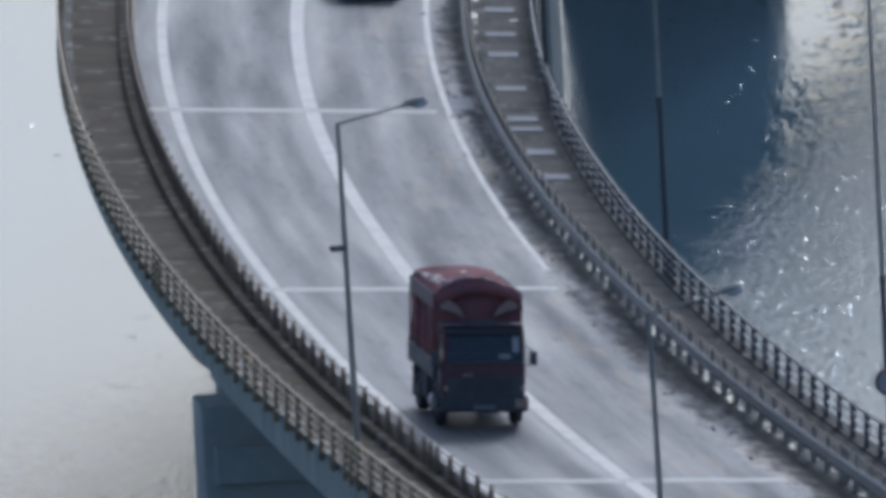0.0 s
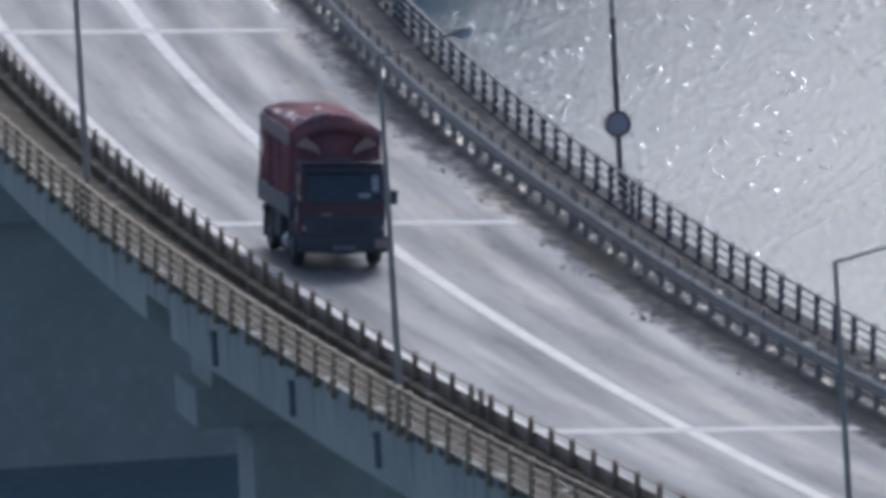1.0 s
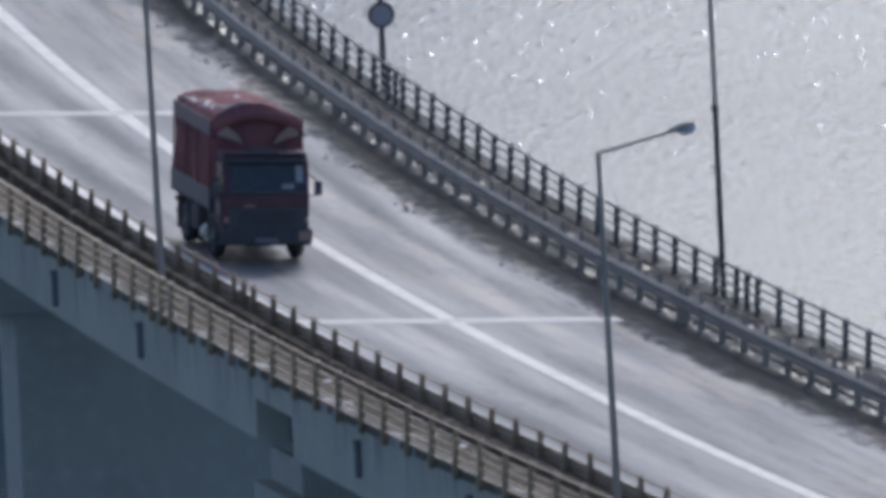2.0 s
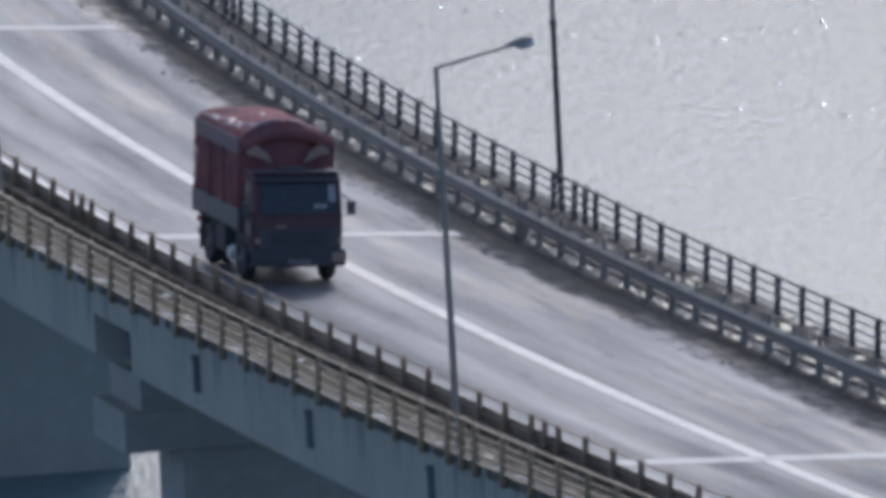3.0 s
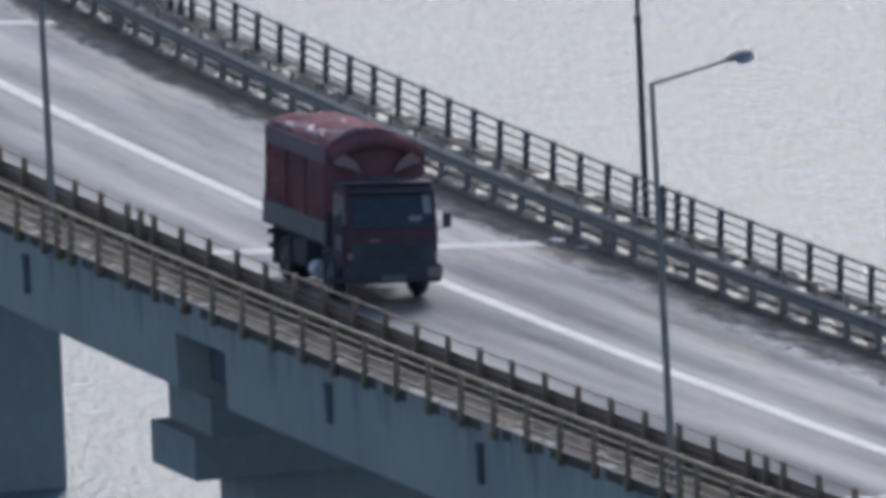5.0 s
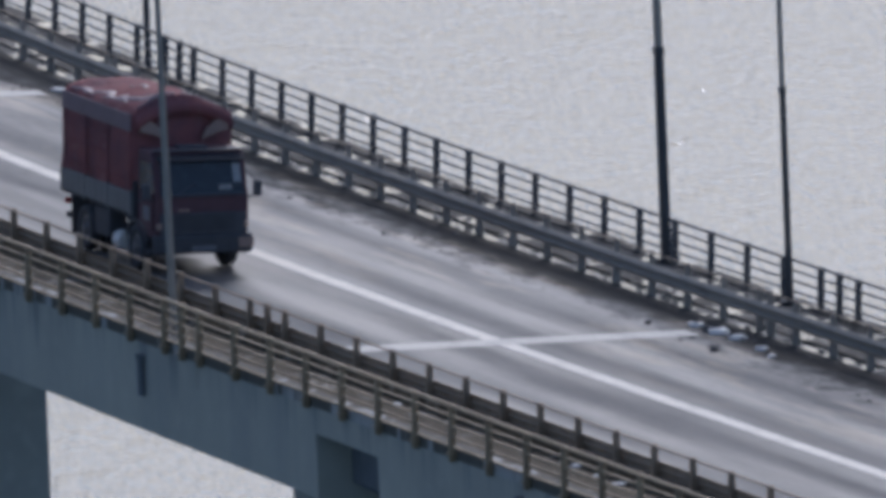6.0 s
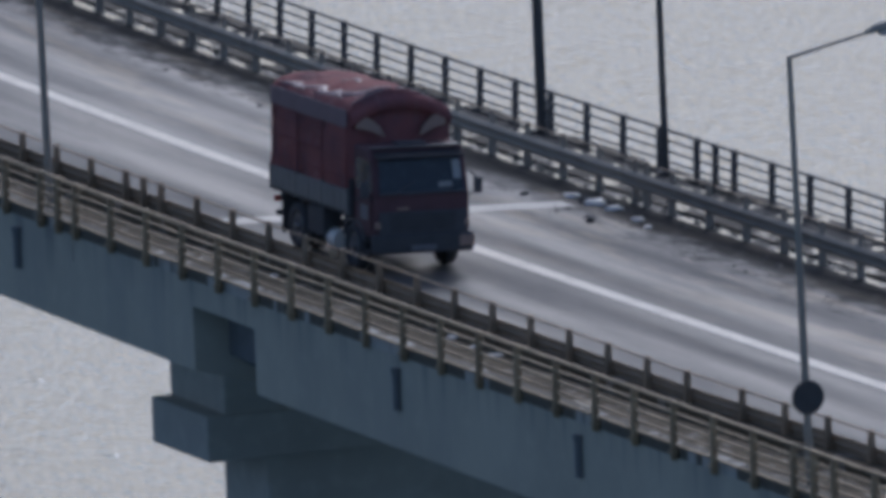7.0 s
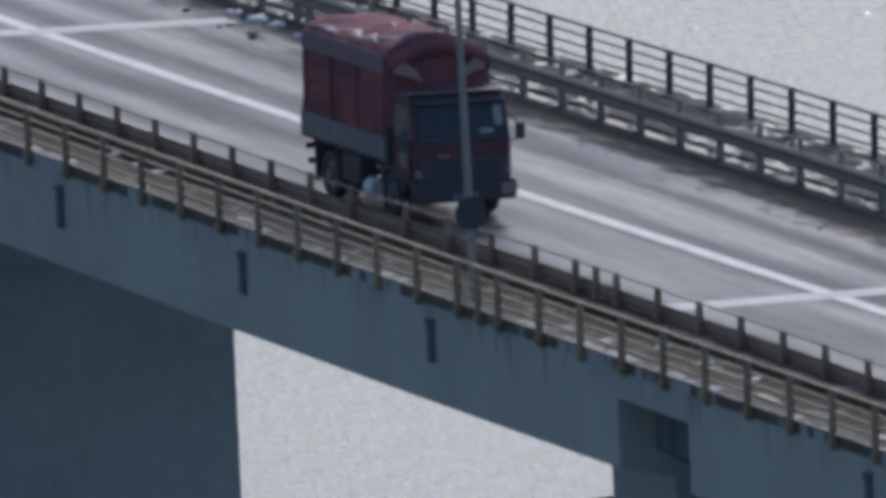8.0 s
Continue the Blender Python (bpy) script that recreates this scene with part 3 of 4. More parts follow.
# ---------------------------------------------------------------- lamps and signs
def build_lamp(s, off, h, side, fitting=False):
    """A street lamp: side -1 leans its arm to the viewer's right, over the road."""
    t = thing("street_lamp", "slim zinc-grey street lamp with a single angled arm", "street lamp", "street lamps", m=spot(s, off, h))
    d = side         # local y towards the road
    part("base_plate", box(-0.18, 0.18, -0.18, 0.18, 0, 0.03, 0.01), POLE, t)
    for x in (-0.13, 0.13):
        for y in (-0.13, 0.13):
            part("bolt", tube((x, y, 0.02), (x, y, 0.09), 0.016, sides=6), POLE, t)
    lean = -0.085 * d
    part("pole", tube((0, 0, 0.02), (0, lean, 8.0), 0.085, 0.05, 12), POLE, t, smooth=False)
    part("arm", tube((0, lean - 0.03 * d, 7.97), (0, lean + 1.55 * d, 8.3), 0.035, 0.028, 8), POLE, t)
    head = bmesh.new()
    bmesh.ops.create_uvsphere(head, u_segments=14, v_segments=8, radius=1.0)
    for v in head.verts:
        w = 1.0 + 0.35 * v.co.y
        v.co = Vector((v.co.x * 0.15 * w, v.co.y * 0.34, v.co.z * (0.10 if v.co.z > 0 else 0.07) * w))
    turn = Matrix.Translation((0, lean + 1.8 * d, 8.36)) @ Matrix.Rotation(radians(12 * d), 4, "X") @ Matrix.Diagonal((1, d, 1, 1))
    bmesh.ops.transform(head, matrix=turn, verts=head.verts)
    part("lamp_head", head, POLE, t, smooth=True)
    if fitting:
        part("junction_box", box(-0.1, 0.1, -0.42, -0.06, 5.0, 5.14, 0.03), POLEDARK, t, "small dark box on the pole")
    lens = bmesh.new()
    bmesh.ops.create_uvsphere(lens, u_segments=12, v_segments=6, radius=1.0)
    for v in lens.verts:
        v.co = Vector((v.co.x * 0.17, v.co.y * 0.21, v.co.z * 0.11))
    bmesh.ops.transform(lens, matrix=Matrix.Translation((0, lean + 1.95 * d, 8.33)) @ Matrix.Rotation(radians(12 * d), 4, "X"), verts=lens.verts)
    part("lens", lens, LENS, t, "pale lamp lens", smooth=True)
    return t


def build_mast(s, off, h, thick, label):
    t = thing("mast", label, "pole", "stepped poles", m=spot(s, off, h))
    part("base_plate", box(-0.2, 0.2, -0.2, 0.2, 0, 0.03, 0.01), POLEDARK, t)
    part("lower_tube", tube((0, 0, 0.02), (0, 0, 4.2), thick, thick * 0.85, 12), POLEDARK, t)
    part("collar", tube((0, 0, 4.15), (0, 0, 4.3), thick * 1.05, thick, 12), POLEDARK, t)
    part("upper_tube", tube((0, 0, 4.25), (0, 0, 11.5), thick * 0.75, thick * 0.5, 12), POLE, t, "lighter upper tube")
    part("arm", tube((0, 0, 11.45), (0, 1.6, 11.8), 0.035, 0.03, 8), POLE, t)
    part("lamp_head", box(-0.14, 0.14, 1.5, 2.15, 11.74, 11.9, 0.05), POLE, t)
    return t


def build_sign(s, off, h, radius, back, label):
    t = thing("road_sign", label, "road sign", "round signs", m=spot(s, off, h))
    part("plate", tube((0.06, 0, 0), (0.09, 0, 0), radius, sides=28), SIGNBACK if back else SIGNRED, t)
    part("rim", tube((0.05, 0, 0), (0.06, 0, 0), radius * 1.03, sides=28), SIGNBACK, t)
    if not back:
        part("face", tube((0.09, 0, 0), (0.096, 0, 0), radius * 0.78, sides=28), SIGNFACE, t, "grey weathered sign face")
    for z in (-radius * 0.5, radius * 0.5):
        part("clamp", box(-0.12, 0.06, -0.1, 0.1, z - 0.025, z + 0.025, 0.008), POLE, t)


build_water()
build_wavelets()
build_road()
for _i in SPANS:
    build_span(_i)
    build_pier(_i * SPAN + (0.9 if _i == 6 else 0.0))
for _i in range(-4, 9):
    build_railing(_i, OUTER_LEFT, 0.0, RUST, -1)
    build_railing(_i, outer_right, 0.10, RAILGREY, 1)
    build_guardrail(_i, guard_left, -1)
    build_guardrail(_i, guard_right, 1)
for _s0 in (76.6, 117, 157.2, 197.4, 237.8, 277.8, 317.8):
    build_lamp(_s0, -5.83, 0.06, 1, _s0 == 76.6)
for _s0 in (-43, -3, 37, 76.5, 117, 157, 197, 237, 277, 317):
    build_mast(_s0, mast_line(_s0), 0.10, 0.075, "tall stepped steel pole beside the railing")
build_mast(190.0, mast_line(190), 0.10, 0.12, "thick dark steel mast beside the railing")
build_sign(237.8, -5.84, 1.72, 0.31, True, "round road sign seen from its dark back")
build_sign(76.5, mast_line(76), 1.9, 0.31, False, "round weathered road sign with a dull red rim")


# ---------------------------------------------------------------- truck (x forward, y to its left, ground at z = 0)
def build_wheel(parent, x, y, r, w, dual=False):
    hub = new("wheel")
    hub.parent = parent
    hub.location = (x, y, r)
    sgn = 1 if y > 0 else -1
    for k in range(2 if dual else 1):
        y1 = sgn * (w / 2 - k * (w + 0.06))
        y0 = y1 - sgn * w
        tyre = bmesh.new()
        prof = [(0.56 * r, 0.04), (0.90 * r, 0.0), (0.98 * r, 0.05), (r, 0.12), (r, w - 0.12), (0.98 * r, w - 0.05), (0.90 * r, w), (0.56 * r, w - 0.04)]
        ring = []
        for a in range(28):
            c, s = math.cos(a * math.tau / 28), math.sin(a * math.tau / 28)
            ring.append([tyre.verts.new((c * q, min(y0, y1) + d, s * q)) for q, d in prof])
        for a in range(28):
            for j in range(len(prof)):
                tyre.faces.new((ring[a][j], ring[a][(j + 1) % len(prof)], ring[(a + 1) % 28][(j + 1) % len(prof)], ring[(a + 1) % 28][j]))
        part("tyre", tyre, RUBBER, hub, smooth=True)
    rim = tube((0, sgn * (w / 2 - 0.10), 0), (0, sgn * (w / 2 - 0.05), 0), 0.57 * r, sides=24)
    tube((0, sgn * (w / 2 - 0.06), 0), (0, sgn * (w / 2 + 0.02), 0), 0.22 * r, 0.18 * r, 14, rim)
    for a in range(8):
        c, s = math.cos(a * math.tau / 8) * 0.36 * r, math.sin(a * math.tau / 8) * 0.36 * r
        tube((c, sgn * (w / 2 - 0.06), s), (c, sgn * (w / 2 - 0.01), s), 0.03, sides=6, bm=rim)
    part("rim", rim, RIM, hub, "dull grey steel rim")
    return hub


def crown(x):
    """The rise of the tarpaulin's arch, lower towards the tail."""
    return 0.34 + 0.04 * min(0.0, x + 0.8)


def roof_point(x, q):
    """A point of the tarpaulin's top: q from -1 to 1 across."""
    y, z = 1.03 * q, 3.12 + crown(x) * (1 - abs(q) ** 1.7)
    i = (x + 4.62) / 4.26
    sag = 0.045 * math.sin(math.pi * ((i * 4) % 1)) ** 0.8
    nrm = Vector((0, y, (z - 3.02) * 2.5)).normalized()
    return Vector((x, y, z)) + nrm * (noise.noise(Vector((x * 1.3, y * 1.7, z * 1.1))) * 0.085 - sag), nrm


def roof_fold(line, width):
    """A raised fold of cloth along a line of (x, q) on the top, tapering to both ends, pale to stand for glare."""
    bm = bmesh.new()
    rows = []
    n = 14
    for k in range(n + 1):
        f = k / n * (len(line) - 1)
        j = min(int(f), len(line) - 2)
        f -= j
        x = line[j][0] * (1 - f) + line[j + 1][0] * f
        q = line[j][1] * (1 - f) + line[j + 1][1] * f
        w = width * (math.sin(math.pi * k / n) ** 0.6 + 0.05) * (0.75 + 0.5 * noise.noise(Vector((x * 4, q * 5, 0.3))))
        row = []
        for e, lift in ((-1, 0.004), (-0.4, 0.04), (0.4, 0.045), (1, 0.004)):
            p, nrm = roof_point(x, max(-1.0, min(1.0, q + e * w)))
            row.append(bm.verts.new(p + nrm * lift))
        rows.append(row)
    for a, b in zip(rows, rows[1:]):
        for j in range(3):
            bm.faces.new((a[j], b[j], b[j + 1], a[j + 1]))
    return bm


def tarp_shell():
    """The red tarpaulin over its hoops: upright sides that sag between the hoops and an arched, creased top."""
    bm = bmesh.new()
    n, m = 26, 22
    x0, x1, w, z0, z1 = -4.62, -0.36, 1.03, 1.45, 3.12
    rows = []
    for i in range(n + 1):
        x = x0 + (x1 - x0) * i / n
        sag = 0.045 * math.sin(math.pi * ((i / n * 4) % 1)) ** 0.8
        row = []
        for j in range(m + 1):
            u = j / m
            if u < 0.25:
                y, z = -w, z0 + (z1 - z0) * u / 0.25
            elif u > 0.75:
                y, z = w, z0 + (z1 - z0) * (1 - u) / 0.25
            else:
                q = (u - 0.5) / 0.25
                y, z = w * q, z1 + crown(x) * (1 - abs(q) ** 1.7)
            nz = noise.noise(Vector((x * 1.3, y * 1.7, z * 1.1))) * 0.085
            nrm = Vector((0, y, max(0.0, z - z1 + 0.1) * 2.5)).normalized()
            p = Vector((x, y, z)) + nrm * (nz - sag * (0.6 if abs(y) >= w else 1.0))
            row.append(bm.verts.new(p))
        rows.append(row)
    for a, b in zip(rows, rows[1:]):
        for j in range(m):
            bm.faces.new((a[j], a[j + 1], b[j + 1], b[j]))
    bm.faces.new(rows[0])
    bm.faces.new(rows[-1][::-1])
    return bm


def build_truck():
    t = thing("truck", "small dark red lorry with a red tarpaulin over its load bed", "truck")
    part("tarpaulin", tarp_shell(), TARP, t, "creased red tarpaulin arched over hoops", smooth=True)
    for line, w in (([(-4.4, -0.90), (-3.9, -0.80), (-3.3, -0.88)], 0.07), ([(-3.6, -0.86), (-3.0, -0.62), (-2.3, -0.80)], 0.09),
                    ([(-2.6, -0.90), (-1.9, -0.70), (-1.3, -0.82)], 0.07), ([(-1.7, -0.80), (-1.2, -0.60), (-0.7, -0.45)], 0.08),
                    ([(-1.0, -0.50), (-0.7, -0.25), (-0.5, -0.10)], 0.05), ([(-0.8, 0.10), (-0.6, 0.40), (-0.45, 0.80)], 0.06),
                    ([(-3.0, -0.20), (-2.4, -0.05), (-2.0, -0.20)], 0.04), ([(-0.5, -0.90), (-0.42, -0.60), (-0.4, -0.30)], 0.04)):
        part("fold", roof_fold(line, w * 1.6), FOLDGLARE, t, "fold of the tarpaulin with its glare painted pale", smooth=True)
    # load bed with dropsides in panels
    bed = box(-4.62, -0.36, -1.032, 1.032, 1.02, 1.14, 0.02)
    part("load_bed", bed, CHASSIS, t)
    for y in (-1.045, 1.045):
        side = new("dropside")
        side.parent = t
        for k in range(3):
            xa = -4.6 + k * 1.415
            part("board", box(xa, xa + 1.39, y - 0.03, y + 0.03, 1.1, 1.52, 0.012), BOARD, side, "green-grey steel dropside board")
        for k in range(4):
            xa = -4.6 + k * 1.408
            for e in (0.35, 0.7, 1.05):
                if k < 3:
                    part("rib", box(xa + e - 0.025, xa + e + 0.025, y - 0.04, y + 0.04, 1.12, 1.5, 0.008), BOARD, side)
            part("stake", box(xa - 0.03, xa + 0.03, y - 0.045, y + 0.045, 1.04, 1.56, 0.01), BOARD, side)
    part("tailboard", box(-4.66, -4.6, -1.032, 1.032, 1.1, 1.52, 0.012), BOARD, t)
    part("front_board", box(-0.37, -0.30, -1.032, 1.032, 1.02, 1.75, 0.015), CHASSIS, t)
    # the grey upper strip and the rope lines along the sides
    for y in (-1.055, 1.055):
        part("side_band", box(-4.6, -0.4, y - 0.012, y + 0.012, 2.72, 3.08, 0.01), TARPGREY, t, "faded grey band along the tarpaulin's eave")
        for z in (1.75, 2.15, 2.5):
            part("strap", box(-4.6, -0.38, y - 0.018, y + 0.018, z - 0.012, z + 0.012, 0.006), TARP, t)
        for k in range(4):
            xa = -4.5 + k * 1.35
            part("lashing", box(xa - 0.02, xa + 0.02, y - 0.02, y + 0.02, 1.5, 2.75, 0.006), TARP, t)
    # the front of the tarpaulin: a rolled brow and two pale folded flaps
    brow = bmesh.new()
    rows = []
    for i in range(15):
        q = -1 + 2 * i / 14
        y = 1.02 * q
        zc = 3.05 + 0.34 * (1 - abs(q) ** 2.2)
        rows.append([brow.verts.new(v) for v in ((-0.34, y, zc - 0.03), (-0.20, y, zc - 0.09), (-0.16, y, zc - 0.2), (-0.24, y, zc - 0.33), (-0.34, y, zc - 0.34))])
    for a, b in zip(rows, rows[1:]):
        for j in range(4):
            brow.faces.new((a[j], a[j + 1], b[j + 1], b[j]))
    part("brow", brow, TARP, t, "rolled front edge of the tarpaulin", smooth=True)
    for sg in (-1, 1):
        flap = bmesh.new()
        pts = [(-0.22, sg * 0.90, 2.96), (-0.2, sg * 0.93, 2.74), (-0.17, sg * 0.68, 2.69), (-0.14, sg * 0.36, 2.56), (-0.16, sg * 0.45, 2.76), (-0.2, sg * 0.68, 2.94)]
        front = [flap.verts.new(p) for p in pts]
        rear = [flap.verts.new((p[0] - 0.08, p[1], p[2])) for p in pts]
        flap.faces.new(front)
        flap.faces.new(rear[::-1])
        for j in range(6):
            flap.faces.new((front[j], front[(j + 1) % 6], rear[(j + 1) % 6], rear[j]))
        part("flap", flap, TARPPALE, t, "pale folded corner of the tarpaulin")
    # cab
    shell = extrude_y([(-0.26, 0.72), (0.80, 0.72), (0.90, 0.80), (0.93, 1.30), (0.90, 1.56), (0.66, 2.28), (0.52, 2.42), (0.30, 2.46), (-0.26, 2.44)], -0.972, 0.972, 0.05)
    cab = part("cab", shell, CABRED, t, "dark red forward-control cab", smooth=False)
    screen = bmesh.new()
    a = [(0.905, -0.88, 1.60), (0.905, 0.88, 1.60), (0.69, 0.83, 2.24), (0.69, -0.83, 2.24)]
    v0 = [screen.verts.new(p) for p in a]
    v1 = [screen.verts.new((p[0] + 0.02, p[1], p[2] + 0.007)) for p in a]
    screen.faces.new(v0)
    screen.faces.new(v1[::-1])
    for j in range(4):
        screen.faces.new((v0[j], v0[(j + 1) % 4], v1[(j + 1) % 4], v1[j]))
    part("windscreen", screen, GLASS, cab, "dark reflecting windscreen")
    part("screen_frame", tube((0.93, -0.89, 1.585), (0.93, 0.89, 1.585), 0.025, sides=8), CABDARK, cab)
    part("sun_visor", extrude_y([(0.66, 2.30), (0.80, 2.24), (0.81, 2.26), (0.62, 2.37)], -0.903, 0.903, 0.01), VISOR, cab, "dark visor over the windscreen")
    part("sticker", box(0.895, 0.908, 0.34, 0.62, 1.68, 1.78, 0.004), PAPERLIGHT, cab, "pale paper behind the windscreen")
    for y in (-0.55, 0.45):
        part("wiper", tube((0.93, y, 1.6), (0.87, y + 0.42, 1.82), 0.012, sides=6), CABDARK, cab)
    for sg in (-1, 1):
        door = part("door", box(-0.12, 0.74, sg * 0.963, sg * 0.989, 0.86, 1.58, 0.02), CABRED, cab)
        part("door_handle", box(-0.06, 0.08, sg * 0.989, sg * 1.01, 1.38, 1.42, 0.008), CABDARK, door)
        win = extrude_y([(-0.10, 1.62), (0.78, 1.62), (0.62, 2.2), (-0.10, 2.22)], sg * 0.965, sg * 0.98, 0.0)
        part("side_window", win, GLASS, cab, "dark side window")
        # mirror on its bracket
        mir = part("mirror", box(0.82, 0.90, sg * 1.17 - 0.09, sg * 1.17 + 0.09, 1.52, 1.84, 0.03), CABDARK, cab, "black wing mirror")
        part("bracket", tube((0.80, sg * 0.963, 1.48), (0.86, sg * 1.17, 1.56), 0.014, sides=6), CABDARK, mir)
        part("bracket", tube((0.74, sg * 0.963, 2.0), (0.86, sg * 1.17, 1.82), 0.014, sides=6), CABDARK, mir)
        part("wheel_arch", extrude_y([(-0.85, 0.62), (-0.72, 0.90), (-0.5, 1.0), (0.05, 1.0), (0.27, 0.90), (0.40, 0.62), (0.32, 0.62), (0.2, 0.83), (0.0, 0.93), (-0.48, 0.93), (-0.66, 0.83), (-0.78, 0.62)], sg * 0.74, sg * 0.998), CABDARK, t)
        lamp = part("headlamp", box(0.90, 0.99, sg * 0.671 - 0.17, sg * 0.671 + 0.17, 0.58, 0.74, 0.03), CABDARK, t)
        part("lamp_glass", box(0.985, 1.0, sg * 0.671 - 0.13, sg * 0.671 + 0.13, 0.61, 0.71, 0.006), LAMPGLASS, lamp, "headlamp glass")
        part("indicator", box(0.84, 0.95, sg * 0.912 - 0.05, sg * 0.912 + 0.05, 0.92, 1.05, 0.015), TARPPALE, t)
        part("step", box(0.25, 0.70, sg * 0.817, sg * 1.015, 0.40, 0.46, 0.015), CHASSIS, t)
    # grille with slats, badge panel and bumper
    grille = part("grille", box(0.90, 0.945, -0.9, 0.9, 0.8, 1.24, 0.015), CABDARK, cab, "black slatted grille")
    for k in range(5):
        part("slat", box(0.945, 0.965, -0.671, 0.671, 0.91 + k * 0.065, 0.94 + k * 0.065, 0.006), CHASSIS, grille)
    part("badge", box(0.925, 0.94, -0.52, -0.28, 1.27, 1.32, 0.003), TARPPALE, cab, "small pale badge")
    # painted stand-in for the bright road seen through the cab's side window
    part("curtain", extrude_y([(0.853, 1.82), (0.732, 2.18), (0.741, 2.18), (0.862, 1.82)], 0.67, 0.83), PAPERLIGHT, cab, "pale patch painted in for light through the windscreen")
    part("door_patch", box(0.15, 0.55, -0.997, -0.985, 1.05, 1.34, 0.01), DULLGREY, cab, "pale patch of the door")
    part("roof_edge", box(0.40, 0.60, -0.93, 0.93, 2.425, 2.455, 0.012), CABDARK, cab)
    part("bumper_end", box(0.80, 1.035, 0.72, 1.045, 0.52, 0.74, 0.03), TARPPALE, t, "dull red bumper end")
    part("bumper", box(0.78, 1.02, -1.032, 1.032, 0.42, 0.80, 0.05), CHASSIS, t, "black steel bumper")
    part("number_plate", box(1.02, 1.03, -0.26, 0.26, 0.48, 0.59, 0.003), DULLGREY, t, "number plate with plain bars")
    for sg in (-1, 1):
        part("seat", box(-0.1, 0.3, sg * 0.473 - 0.25, sg * 0.473 + 0.25, 1.0, 1.9, 0.05), SEAT, cab)
    part("roof_hatch", box(0.0, 0.35, -0.3, 0.3, 2.44, 2.5, 0.02), CABDARK, cab)
    # chassis
    for sg in (-1, 1):
        part("frame_rail", box(-4.5, 0.7, sg * 0.361 - 0.05, sg * 0.361 + 0.05, 0.72, 0.95, 0.01), CHASSIS, t)
        for k in range(4):
            xa = -4.2 + k * 1.15
            part("outrigger", box(xa - 0.05, xa + 0.05, min(sg * 0.387, sg * 0.989), max(sg * 0.387, sg * 0.989), 0.92, 1.03, 0.008), CHASSIS, t)
        part("mudflap", box(-4.05, -4.02, sg * 0.791 - 0.25, sg * 0.791 + 0.25, 0.25, 0.98, 0.006), RUBBER, t)
    part("fuel_tank", tube((-1.72, -0.80, 0.42), (-1.32, -0.80, 0.42), 0.19, sides=20), PLASTIC, t, "pale fuel tank under the bed")
    part("spare_box", box(-2.3, -1.5, 0.62, 1.0, 0.42, 0.9, 0.03), CHASSIS, t)
    # added dark box that fills the light gap under the bed
    part("tool_box", box(-2.75, -1.85, -1.0, -0.62, 0.42, 0.98, 0.03), CHASSIS, t)
    part("rear_axle", tube((-3.35, -0.75, 0.46), (-3.35, 0.75, 0.46), 0.08), CHASSIS, t)
    part("front_axle", tube((-0.22, -0.75, 0.46), (-0.22, 0.75, 0.46), 0.06), CHASSIS, t)
    part("rear_bumper", box(-4.66, -4.58, -0.946, 0.946, 0.5, 0.62, 0.02), CHASSIS, t)
    for sg in (-1, 1):
        part("tail_lamp", box(-4.68, -4.64, sg * 0.817 - 0.15, sg * 0.817 + 0.15, 0.78, 0.9, 0.01), CARRED, t)
    wheels = [build_wheel(t, -0.22, sg * 0.894, 0.46, 0.26) for sg in (-1, 1)] + [build_wheel(t, -3.35, sg * 0.886, 0.46, 0.25, True) for sg in (-1, 1)]
    return t, wheels


def build_car():
    t = thing("car", "dark grey saloon car driving away along the bridge", "car")
    body = extrude_y([(-2.1, 0.35), (2.05, 0.33), (2.15, 0.55), (2.05, 0.78), (1.0, 0.92), (0.35, 1.38), (-0.95, 1.42), (-1.6, 0.98), (-2.1, 0.95), (-2.18, 0.6)], -0.85, 0.85, 0.06)
    part("body", body, CARPAINT, t)
    part("rear_window", extrude_y([(-1.58, 1.02), (-1.0, 1.38), (-1.03, 1.40), (-1.61, 1.04)], -0.66, 0.66), GLASS, t, "dark rear window")
    part("windscreen", extrude_y([(0.98, 0.96), (0.42, 1.36), (0.45, 1.39), (1.01, 0.99)], -0.68, 0.68), GLASS, t)
    for sg in (-1, 1):
        part("side_window", extrude_y([(-1.3, 0.98), (0.7, 0.98), (0.28, 1.33), (-0.9, 1.36)], sg * 0.852, sg * 0.866), GLASS, t)
        part("tail_lamp", box(-2.2, -2.1, sg * 0.66 - 0.14, sg * 0.66 + 0.14, 0.68, 0.84, 0.02), CARRED, t)
    part("rear_bumper", box(-2.26, -2.05, -0.84, 0.84, 0.34, 0.58, 0.04), CARPAINT, t)
    part("number_plate", box(-2.275, -2.262, -0.26, 0.26, 0.62, 0.73, 0.003), LENS, t, "number plate with plain bars")
    return t, [build_wheel(t, x, sg * 0.78, 0.31, 0.19) for x in (-1.3, 1.3) for sg in (-1, 1)]


TRUCK, TRUCK_WHEELS = build_truck()
CAR, CAR_WHEELS = build_car()


# ---------------------------------------------------------------- litter and dirt on the deck
def lump(size, seed, flat=0.6):
    """A small uneven lump, resting on z = 0."""
    bm = bmesh.new()
    bmesh.ops.create_icosphere(bm, subdivisions=2, radius=1.0)
    for v in bm.verts:
        k = 0.75 + 0.5 * noise.noise(v.co * 1.4 + Vector((seed * 3.1, 0, 0)))
        v.co = Vector((v.co.x * size * k * 1.3, v.co.y * size * k, max(-0.3, v.co.z) * size * k * flat + 0.3 * size * flat))
    return bm


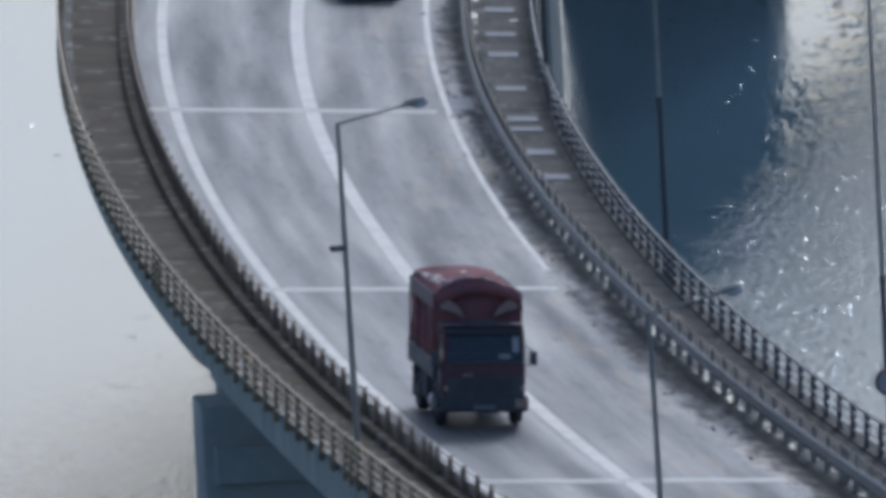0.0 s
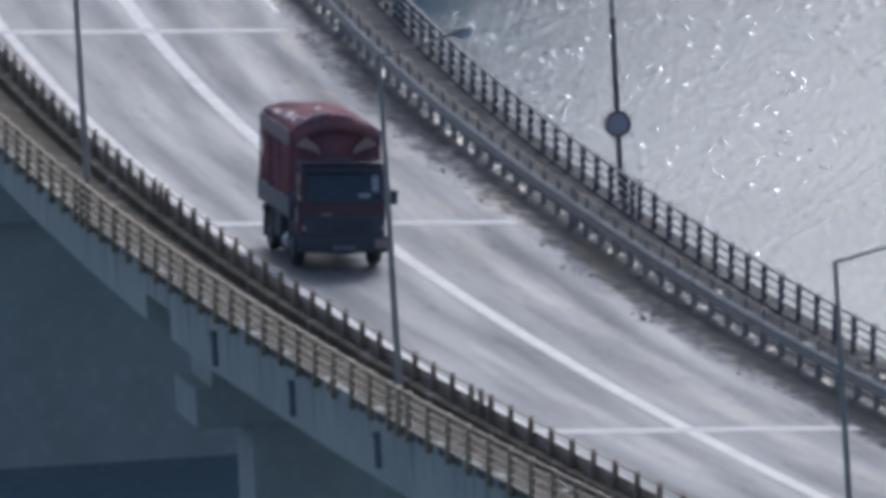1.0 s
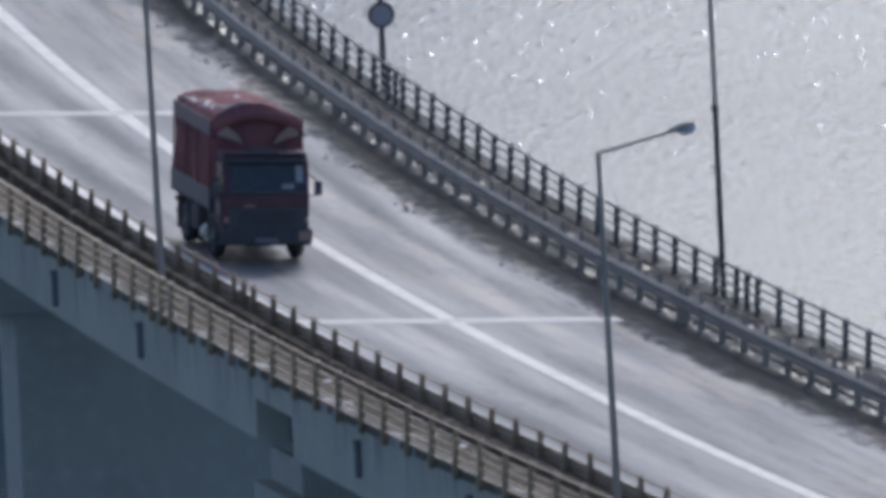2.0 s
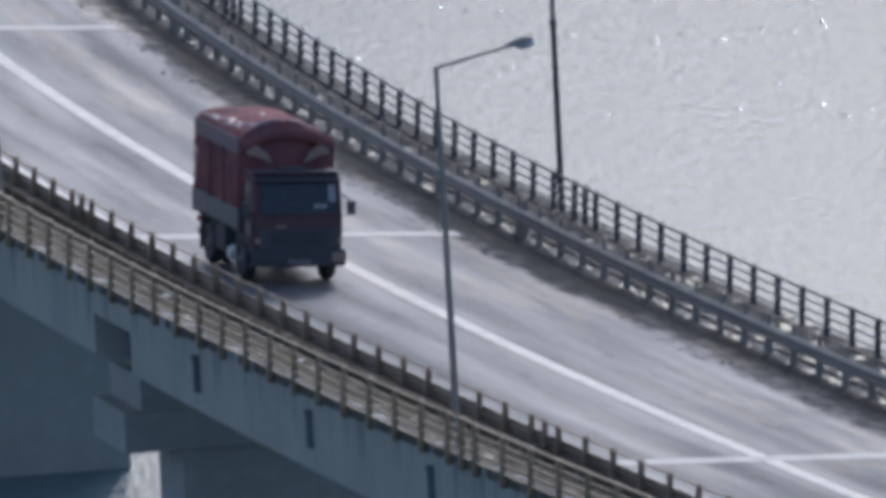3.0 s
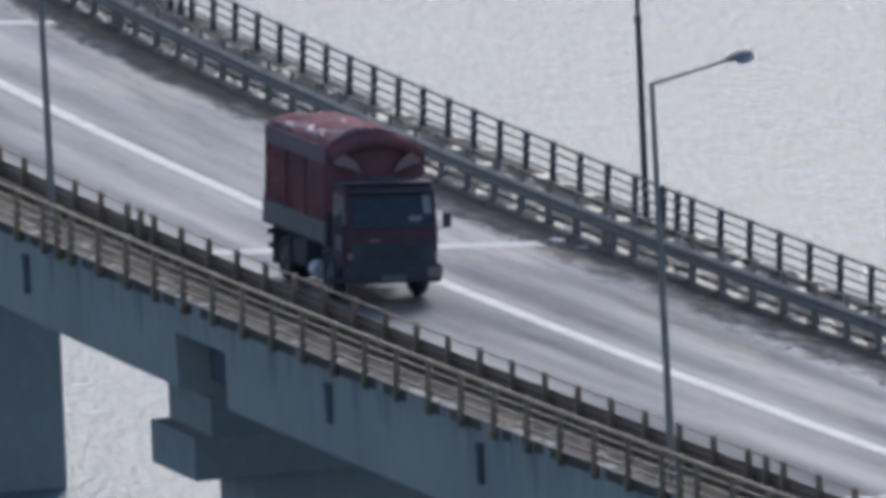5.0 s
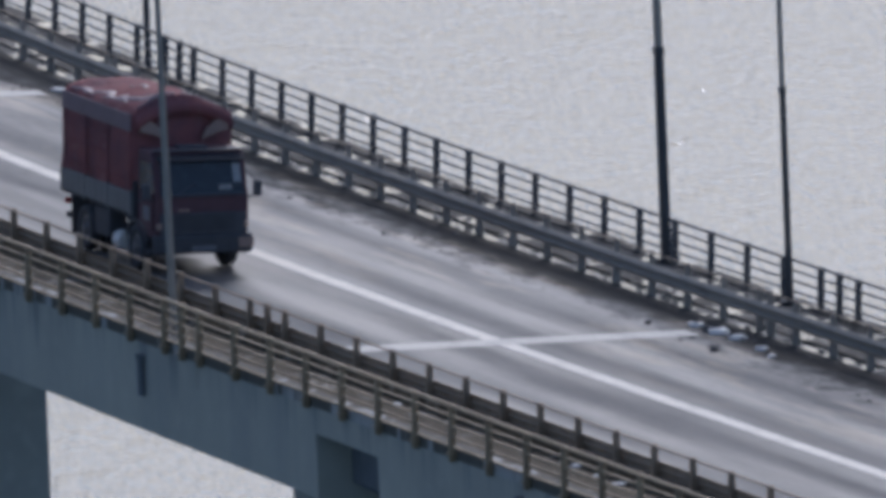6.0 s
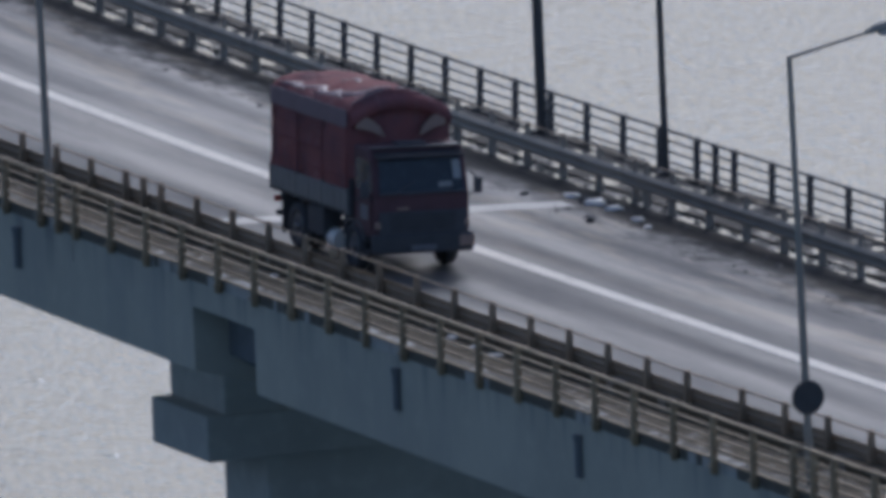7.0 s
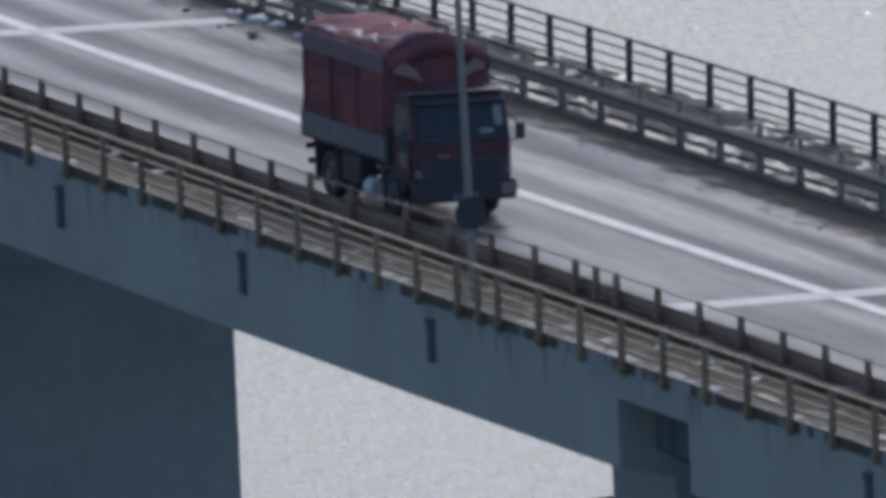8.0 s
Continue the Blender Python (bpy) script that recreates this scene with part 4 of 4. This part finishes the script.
def build_litter():
    for k, (s, off, size) in enumerate(((199.1, 4.43, 0.15), (200.3, 4.47, 0.21), (201.2, 4.53, 0.16), (202.8, 4.42, 0.14), (203.9, 4.2, 0.1), (159.8, 4.3, 0.16), (160.9, 4.5, 0.1))):
        t = part("plastic_bag", lump(size * 1.25, k, 0.42), PLASTIC, None, smooth=True, m=spot(s, off, 0.0, 40 * k))
        tagged(t, "crumpled white plastic bag in the dirt by the barrier", "litter", "litter")
    for k, (s, off, size) in enumerate(((217.2, -4.95, 0.15), (218.6, -5.0, 0.13), (219.8, -5.05, 0.16), (244.8, -4.95, 0.14), (247.0, -5.0, 0.17), (249.3, -5.0, 0.14), (142.5, -5.2, 0.13), (131.0, -5.3, 0.12), (208.0, -5.1, 0.11))):
        t = part("paper_scrap", lump(size, k + 20, 0.35), PLASTIC, None, m=spot(s, off, 0.065, 25 * k))
        tagged(t, "flattened white paper scrap on the walkway", "litter", "litter")
    for k, (s, off, size) in enumerate(((202.7, 3.45, 0.1), (200.0, 4.4, 0.16), (198.4, 3.7, 0.09))):
        t = part("stone", lump(size, k + 40, 0.8), STONE, None, m=spot(s, off, 0.0, 60 * k))
        tagged(t, "dark loose stone on the asphalt", "stone", "loose stones")
    # dirt washed against the low edge, too small to count
    rng = random.Random(7)
    verts, faces = [], []
    for _ in range(1100):
        s = rng.uniform(-30, 262)
        off = min(rng.choice((3.55, 3.75, guard_right(s) - 0.45)) + rng.gauss(0, 0.16), guard_right(s) - 0.05)
        size = rng.uniform(0.015, 0.048) * (1.6 if noise.noise(Vector((s * 0.35, 0, 0))) > 0.15 else 0.7)
        c = at(s, off, 0.0)
        base = len(verts)
        for a in range(5):
            q = a * math.tau / 5 + rng.random()
            verts.append((c.x + math.cos(q) * size * 1.3, c.y + math.sin(q) * size * 3, c.z - 0.004))
        verts.append((c.x, c.y, c.z + size * 0.8))
        faces += [(base + a, base + (a + 1) % 5, base + 5) for a in range(5)]
    me = bpy.data.meshes.new("dirt")
    me.from_pydata(verts, [], faces)
    me.materials.append(STONE)
    tagged(new("dirt", me), "dark grit and clods washed against the barrier", "dirt", kind="stuff")


def build_verge_patch():
    patch = part("repair_patch", sweep([(3.55, 0.006), (4.12, 0.006)], -3.6, -0.7, 0.5, closed=False), SLAB)
    tagged(patch, "pale concrete repair patch on the road's verge", "road repair", kind="structure")


def build_cover_slabs():
    for k, (s, w) in enumerate(((-24, 1.2), (-18, 1.0), (-13.1, 1.2), (-4.9, 1.1), (2.3, 1.2), (4.7, 0.9), (10.1, 1.2), (15.8, 1.1))):
        o = (guard_right(s) + outer_right(s)) / 2
        t = part("cover_slab", box(-w / 2, w / 2, -0.40, 0.40, 0.0, 0.035, 0.012), SLAB, None, m=tilted(s, o, 0.061))
        tagged(t, "pale concrete cover slab on the walkway", "cover slab", "cover slabs")


build_litter()
build_verge_patch()
build_cover_slabs()


# ---------------------------------------------------------------- what moves
def truck_pose(t):
    s = 68.65 + 19.84 * t
    off = float(np.interp(t, (0, 3.5, 5.5, 6, 7.5, 8), (-1.88, -1.93, -2.07, -2.12, -2.25, -2.22)))
    b = float(np.interp(s - 2, _s, _bank))
    return spot(s, off, 0.01) @ Matrix.Rotation(-math.atan(b), 4, "X")


def car_pose(t):
    s = -28.4 - 21.0 * t
    b = float(np.interp(s, _s, _bank))
    return spot(s, 1.7, 0.01, 180) @ Matrix.Rotation(math.atan(b), 4, "X")


def motions():
    walk(TRUCK, [(k * 0.25, truck_pose(k * 0.25)) for k in range(33)])
    walk(CAR, [(k * 0.25, car_pose(k * 0.25)) for k in range(33)])
    for wheels, speed, r in ((TRUCK_WHEELS, 19.86, 0.46), (CAR_WHEELS, 21.0, 0.31)):
        step = math.degrees(speed / r / FPS)
        if step > 85:
            step = 85 - (step % 5)
        for w in wheels:
            x, y, z = w.location
            walk(w, [(k / FPS, pose(x, y, z, 0, (k * step) % 360, 0)) for k in range(241)])


motions()
